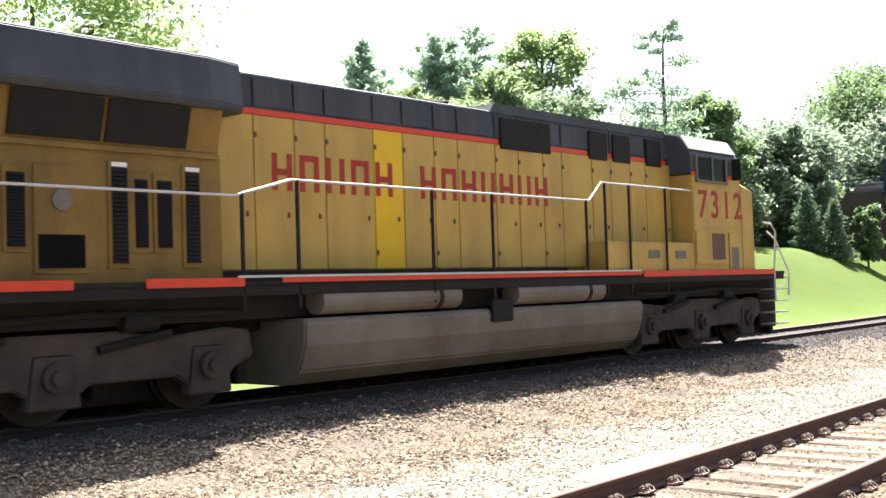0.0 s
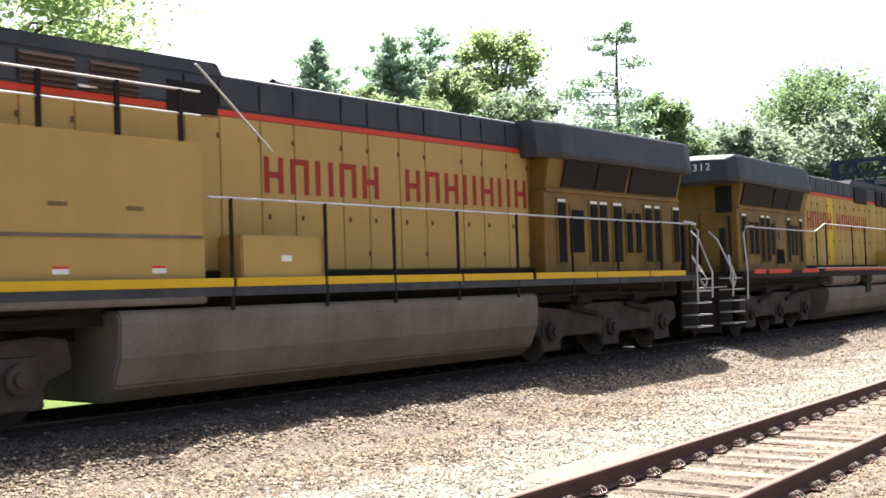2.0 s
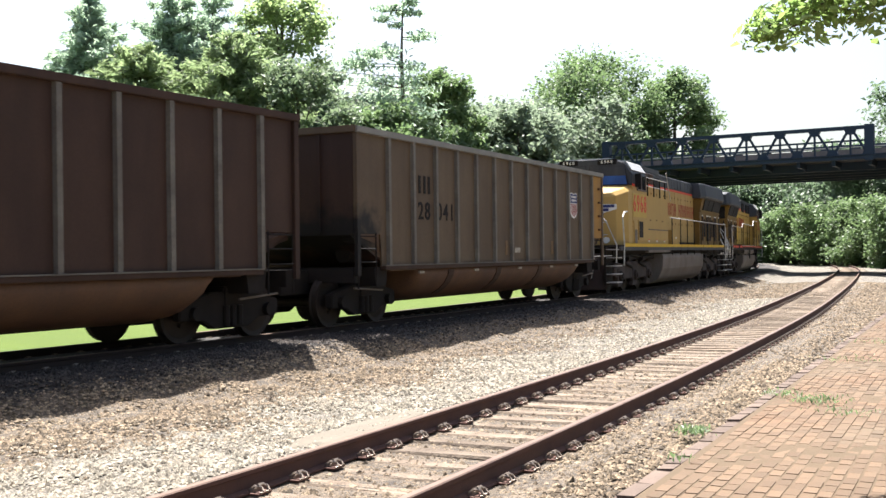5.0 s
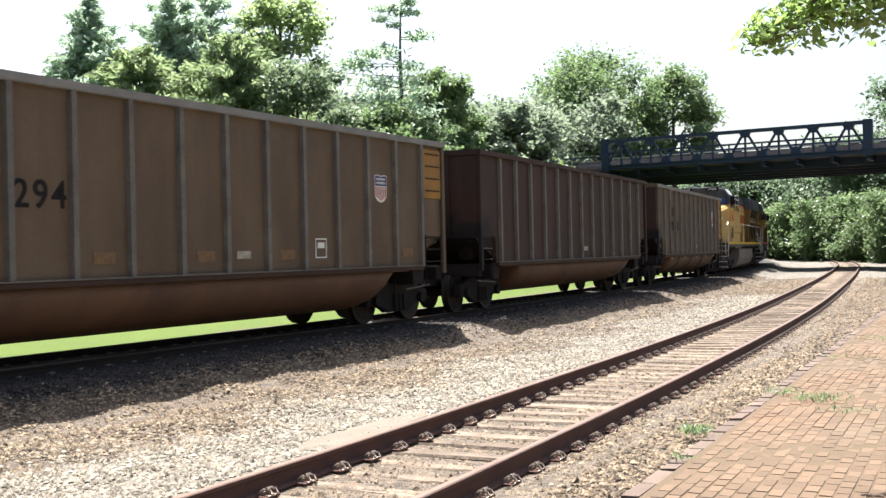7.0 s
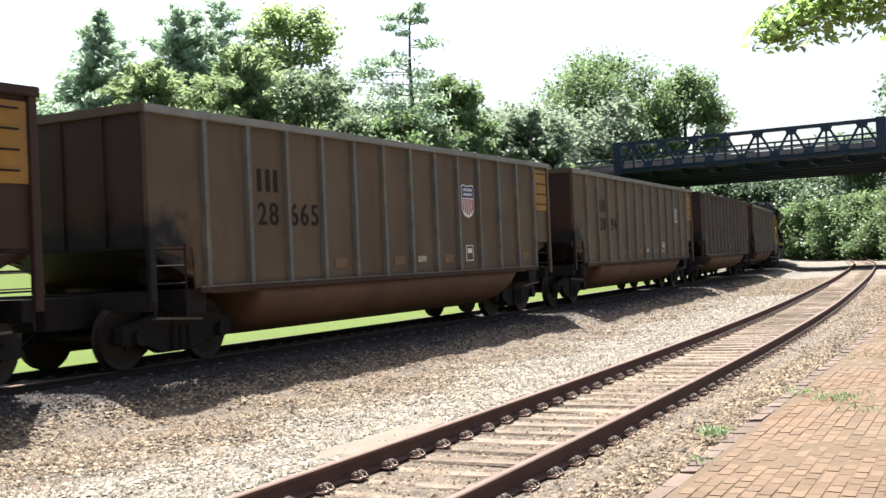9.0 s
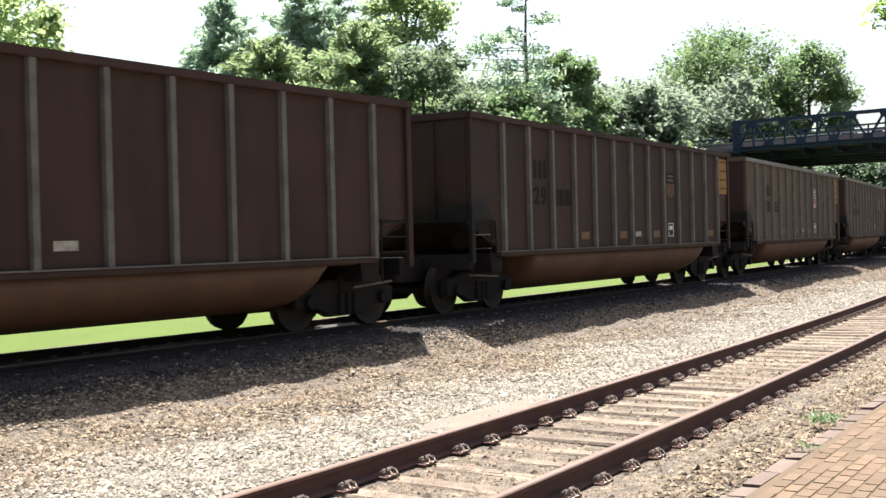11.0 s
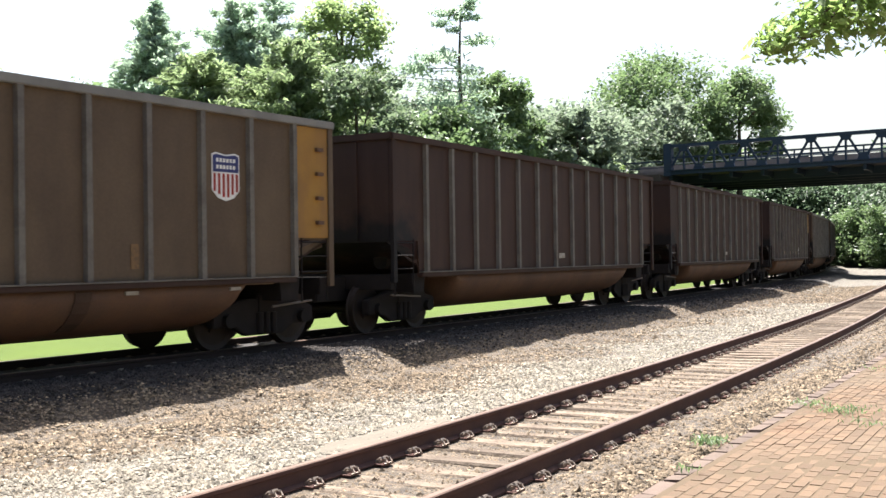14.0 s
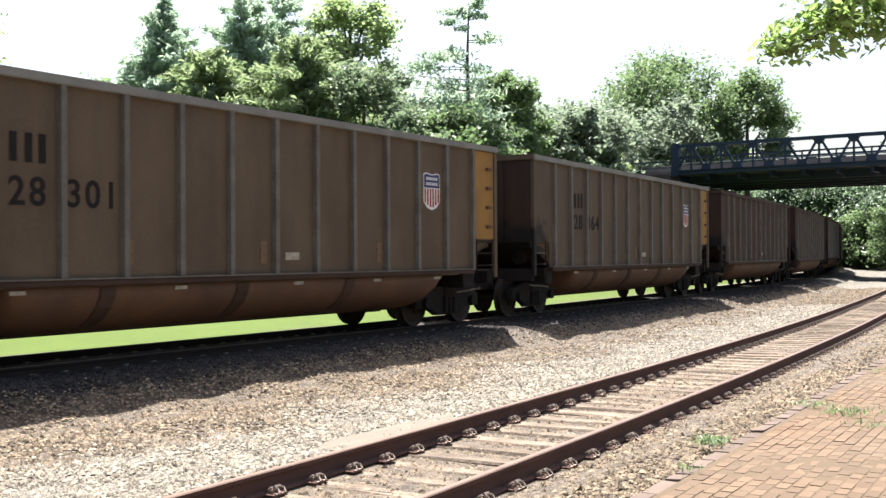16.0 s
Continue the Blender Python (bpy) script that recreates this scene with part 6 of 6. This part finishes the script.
# the haze over this grove is only its pale leaf colour
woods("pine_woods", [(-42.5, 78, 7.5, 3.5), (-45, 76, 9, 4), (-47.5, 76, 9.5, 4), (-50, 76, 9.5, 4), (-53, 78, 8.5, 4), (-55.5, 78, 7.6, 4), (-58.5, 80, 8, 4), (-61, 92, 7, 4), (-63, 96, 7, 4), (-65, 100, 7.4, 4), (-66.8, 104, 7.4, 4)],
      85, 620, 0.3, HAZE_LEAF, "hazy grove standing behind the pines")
woods("near_side_woods", [(-100 - 14 * i, 70, 9, 7) for i in range(18)], 84, 120, 0.7, LEAF, "trees that ring the yard")


# ---- overhanging tree on the platform ----
def platform_tree():
    rng = np.random.default_rng(90)
    px, py = 11.5, -4.5
    tree = thing("platform_tree", "leafy tree whose lit branch hangs over the platform", "tree", at=pose(px, py, -0.35))
    spots = [(-74.9, 10.9, 9.0, 0.14), (-75.5, 11.4, 9.0, 0.2), (-76.3, 11.3, 9.0, 0.26), (-77.2, 11.6, 9.1, 0.3), (-77.0, 12.6, 9.1, 0.25), (-78.2, 12.6, 9.2, 0.34), (-79.2, 11.8, 9.3, 0.3), (-79.4, 13.4, 9.2, 0.4), (-80.6, 12.6, 9.4, 0.38),
             (-80.8, 14.6, 9.5, 0.45), (-81.8, 11.4, 9.5, 0.3), (-82.2, 13.2, 9.6, 0.45), (-83.5, 14.8, 9.8, 0.6), (-84.5, 12.4, 9.8, 0.5), (-86, 14, 10, 0.7), (-89, 16, 10, 0.8), (-93, 18, 10, 0.9)]
    c = np.array([(*at_bearing(a - 0.6, r), 1.37 + r * math.tan(radians(e - 0.8))) for a, e, r, _ in spots]) - (px, py, -0.35)
    rad = np.array([s[3] for s in spots])
    crown = rng.normal(size=(26, 3))
    crown = crown / np.linalg.norm(crown, axis=1)[:, None] * rng.uniform(1.2, 2.6, 26)[:, None] + (0.2, -0.6, 6.6)
    wood = Geo().tube([(0, 0, 0), (0.05, 0.1, 2.0), (0, 0, 4.0), (0.1, -0.2, 8.0)], 0.2, 10, 0.05)
    wood.tube([(0, 0, 2.8), (-0.2, 1.5, 3.5), tuple(c[-3]), tuple(c[9]), tuple(c[7]), tuple(c[3]), tuple(c[0])], 0.08, 6, 0.008)
    for i in (1, 2, 4, 5, 6, 8, 10, 11):
        wood.tube([tuple(c[7] * 0.5 + c[9] * 0.5), tuple((c[i] + c[7]) / 2 + (0, 0, 0.05)), tuple(c[i])], 0.02, 5, 0.005)
    for q in crown[:12]:
        wood.tube([(0, 0, 3.5), tuple(q * 0.5 + (0, 0, 2.3)), tuple(q)], 0.05, 5, 0.01)
    part("trunk", wood, BARK, tree, smooth_faces=True)
    n1, n2 = 5600, 4500
    w = rng.choice(len(c), n1, p=rad ** 2 / np.sum(rad ** 2))
    d = rng.normal(size=(n1, 3))
    d /= np.linalg.norm(d, axis=1)[:, None]
    p1 = c[w] + d * (rad[w] * rng.random(n1) ** 0.5)[:, None] * (1.2, 1.2, 0.7)
    p2 = crown[rng.integers(0, 26, n2)] + rng.normal(size=(n2, 3)) * 0.5
    part("crown", leaf_mesh(np.concatenate([p1, p2]), 0.052, rng, LIT_LEAF, "crown", 1.9), None, tree)


platform_tree()


# ---- weeds ----
def weeds():
    rng = np.random.default_rng(33)
    pts, dirs = [], []
    for cx, cy, r, n in ((9.47, 3.04, 0.17, 170), (12.4, 2.95, 0.2, 80), (11.95, 2.5, 0.3, 160), (11.2, 2.05, 0.3, 50), (8.2, 2.72, 0.1, 20), (16.5, 3.0, 0.4, 60), (20, 3.1, 0.5, 60)):
        q = rng.normal(size=(n, 2)) * r * 0.5
        pts.append(np.column_stack([cx + q[:, 0], cy + q[:, 1], np.full(n, -0.27) + rng.random(n) * 0.06]))
    p = np.concatenate(pts)
    tagged(new("platform_weeds", leaf_mesh(p, 0.015, rng, LEAF, "platform_weeds", 3.5, 0.1, np.repeat(np.array([[0.2, 0.1, 1.0]]), len(p), 0))), "tufts of weeds between the bricks and the edge", "weeds", kind="stuff")
    n = 400
    x, y = rng.uniform(5, 30, n), rng.uniform(5.5, 12, n)
    keep = (off_main(x, y) < -2.2) & (off_siding(x, y) > 2.2)
    p = np.column_stack([x[keep], y[keep], ground_z(x[keep], y[keep]) + 0.03])
    tagged(new("dry_grass", leaf_mesh(p, 0.012, rng, DRY_BLADE, "dry_grass", 4.0, 0.1, np.repeat(np.array([[0.1, 0.1, 1.0]]), len(p), 0))), "stray dry grass blades in the gravel", "grass", kind="stuff")


weeds()


# ---- parked cars on the far lot ----
CAR_WHITE = material("white_car_paint", (0.7, 0.7, 0.7), 0.25, second=(0.6, 0.6, 0.6), scale=2, bump=0.0)
CAR_SILVER = material("silver_car_paint", (0.35, 0.36, 0.38), 0.25, 0.5, second=(0.3, 0.3, 0.32), scale=2, bump=0.0)


def parked_car(x, y, turn, paint, label):
    z = float(ground_z(x, y)) - 0.02
    car = thing("parked_car", label, "car", "parked cars", at=pose(x, y, z, 0, 0, turn))
    prof = [(-2.2, 0.35), (-2.25, 0.75), (-1.9, 0.92), (-1.2, 0.98), (1.0, 0.95), (2.0, 0.8), (2.2, 0.6), (2.2, 0.32)]
    part("body", Geo().prism(prof, "y", -0.88, 0.88), paint, car, bevel=0.06)
    part("cabin", Geo().loft([[(-1.7, -0.82, 0.95), (0.9, -0.82, 0.95), (0.9, 0.82, 0.95), (-1.7, 0.82, 0.95)], [(-1.15, -0.62, 1.45), (0.2, -0.62, 1.45), (0.2, 0.62, 1.45), (-1.15, 0.62, 1.45)]]), GLASS, car, bevel=0.03)
    part("roof", Geo().box(-1.15, 0.2, -0.62, 0.62, 1.44, 1.49), paint, car, bevel=0.02)
    for wx in (-1.35, 1.35):
        for k in (-1, 1):
            wh = part("wheel", Geo().disc((wx, 0.33), 0.33, "y", k * 0.7, k * 0.9, 20), BLACK, car, bevel=0.03)
            part("rim", Geo().disc((wx, 0.33), 0.2, "y", k * 0.9, k * 0.91, 16), CAR_SILVER, wh)
    for k in (-1, 1):
        part("tail_light", Geo().box(-2.27, -2.22, k * 0.82, k * 0.5, 0.68, 0.82), RED, car)
    return car


for i in range(13):
    x, y = at_bearing(-21.0 - 1.9 * i, 57 + 1.6 * i)
    parked_car(x, y, -60 + (i % 3) * 4, (CAR_WHITE, CAR_SILVER, CAR_WHITE)[i % 3], ("white parked car", "silver parked car", "white parked car")[i % 3] + " on the lot behind the lawn")


# ---- movement ----
def run(t):
    """How far the train has gone; it gains a little speed towards the end."""
    return SPEED * t - 0.13 + 0.68 * (max(0.0, t - 10) / 6) ** 1.5


def motions():
    times = [0.5 * i for i in range(33)]
    for ob, s, length, half, turn in TRAIN:
        walk(ob, [(t, car_pose(s + run(t), length, half, turn)) for t in times])
    for ob, radius, x in WHEELS:
        way = -1 if ob.parent is second_engine else 1
        steps = [(i / 15, pose(x, 0, radius, 0, math.degrees(way * run(i / 15) / radius) % 360, 0)) for i in range(241)]
        walk(ob, steps)


motions()
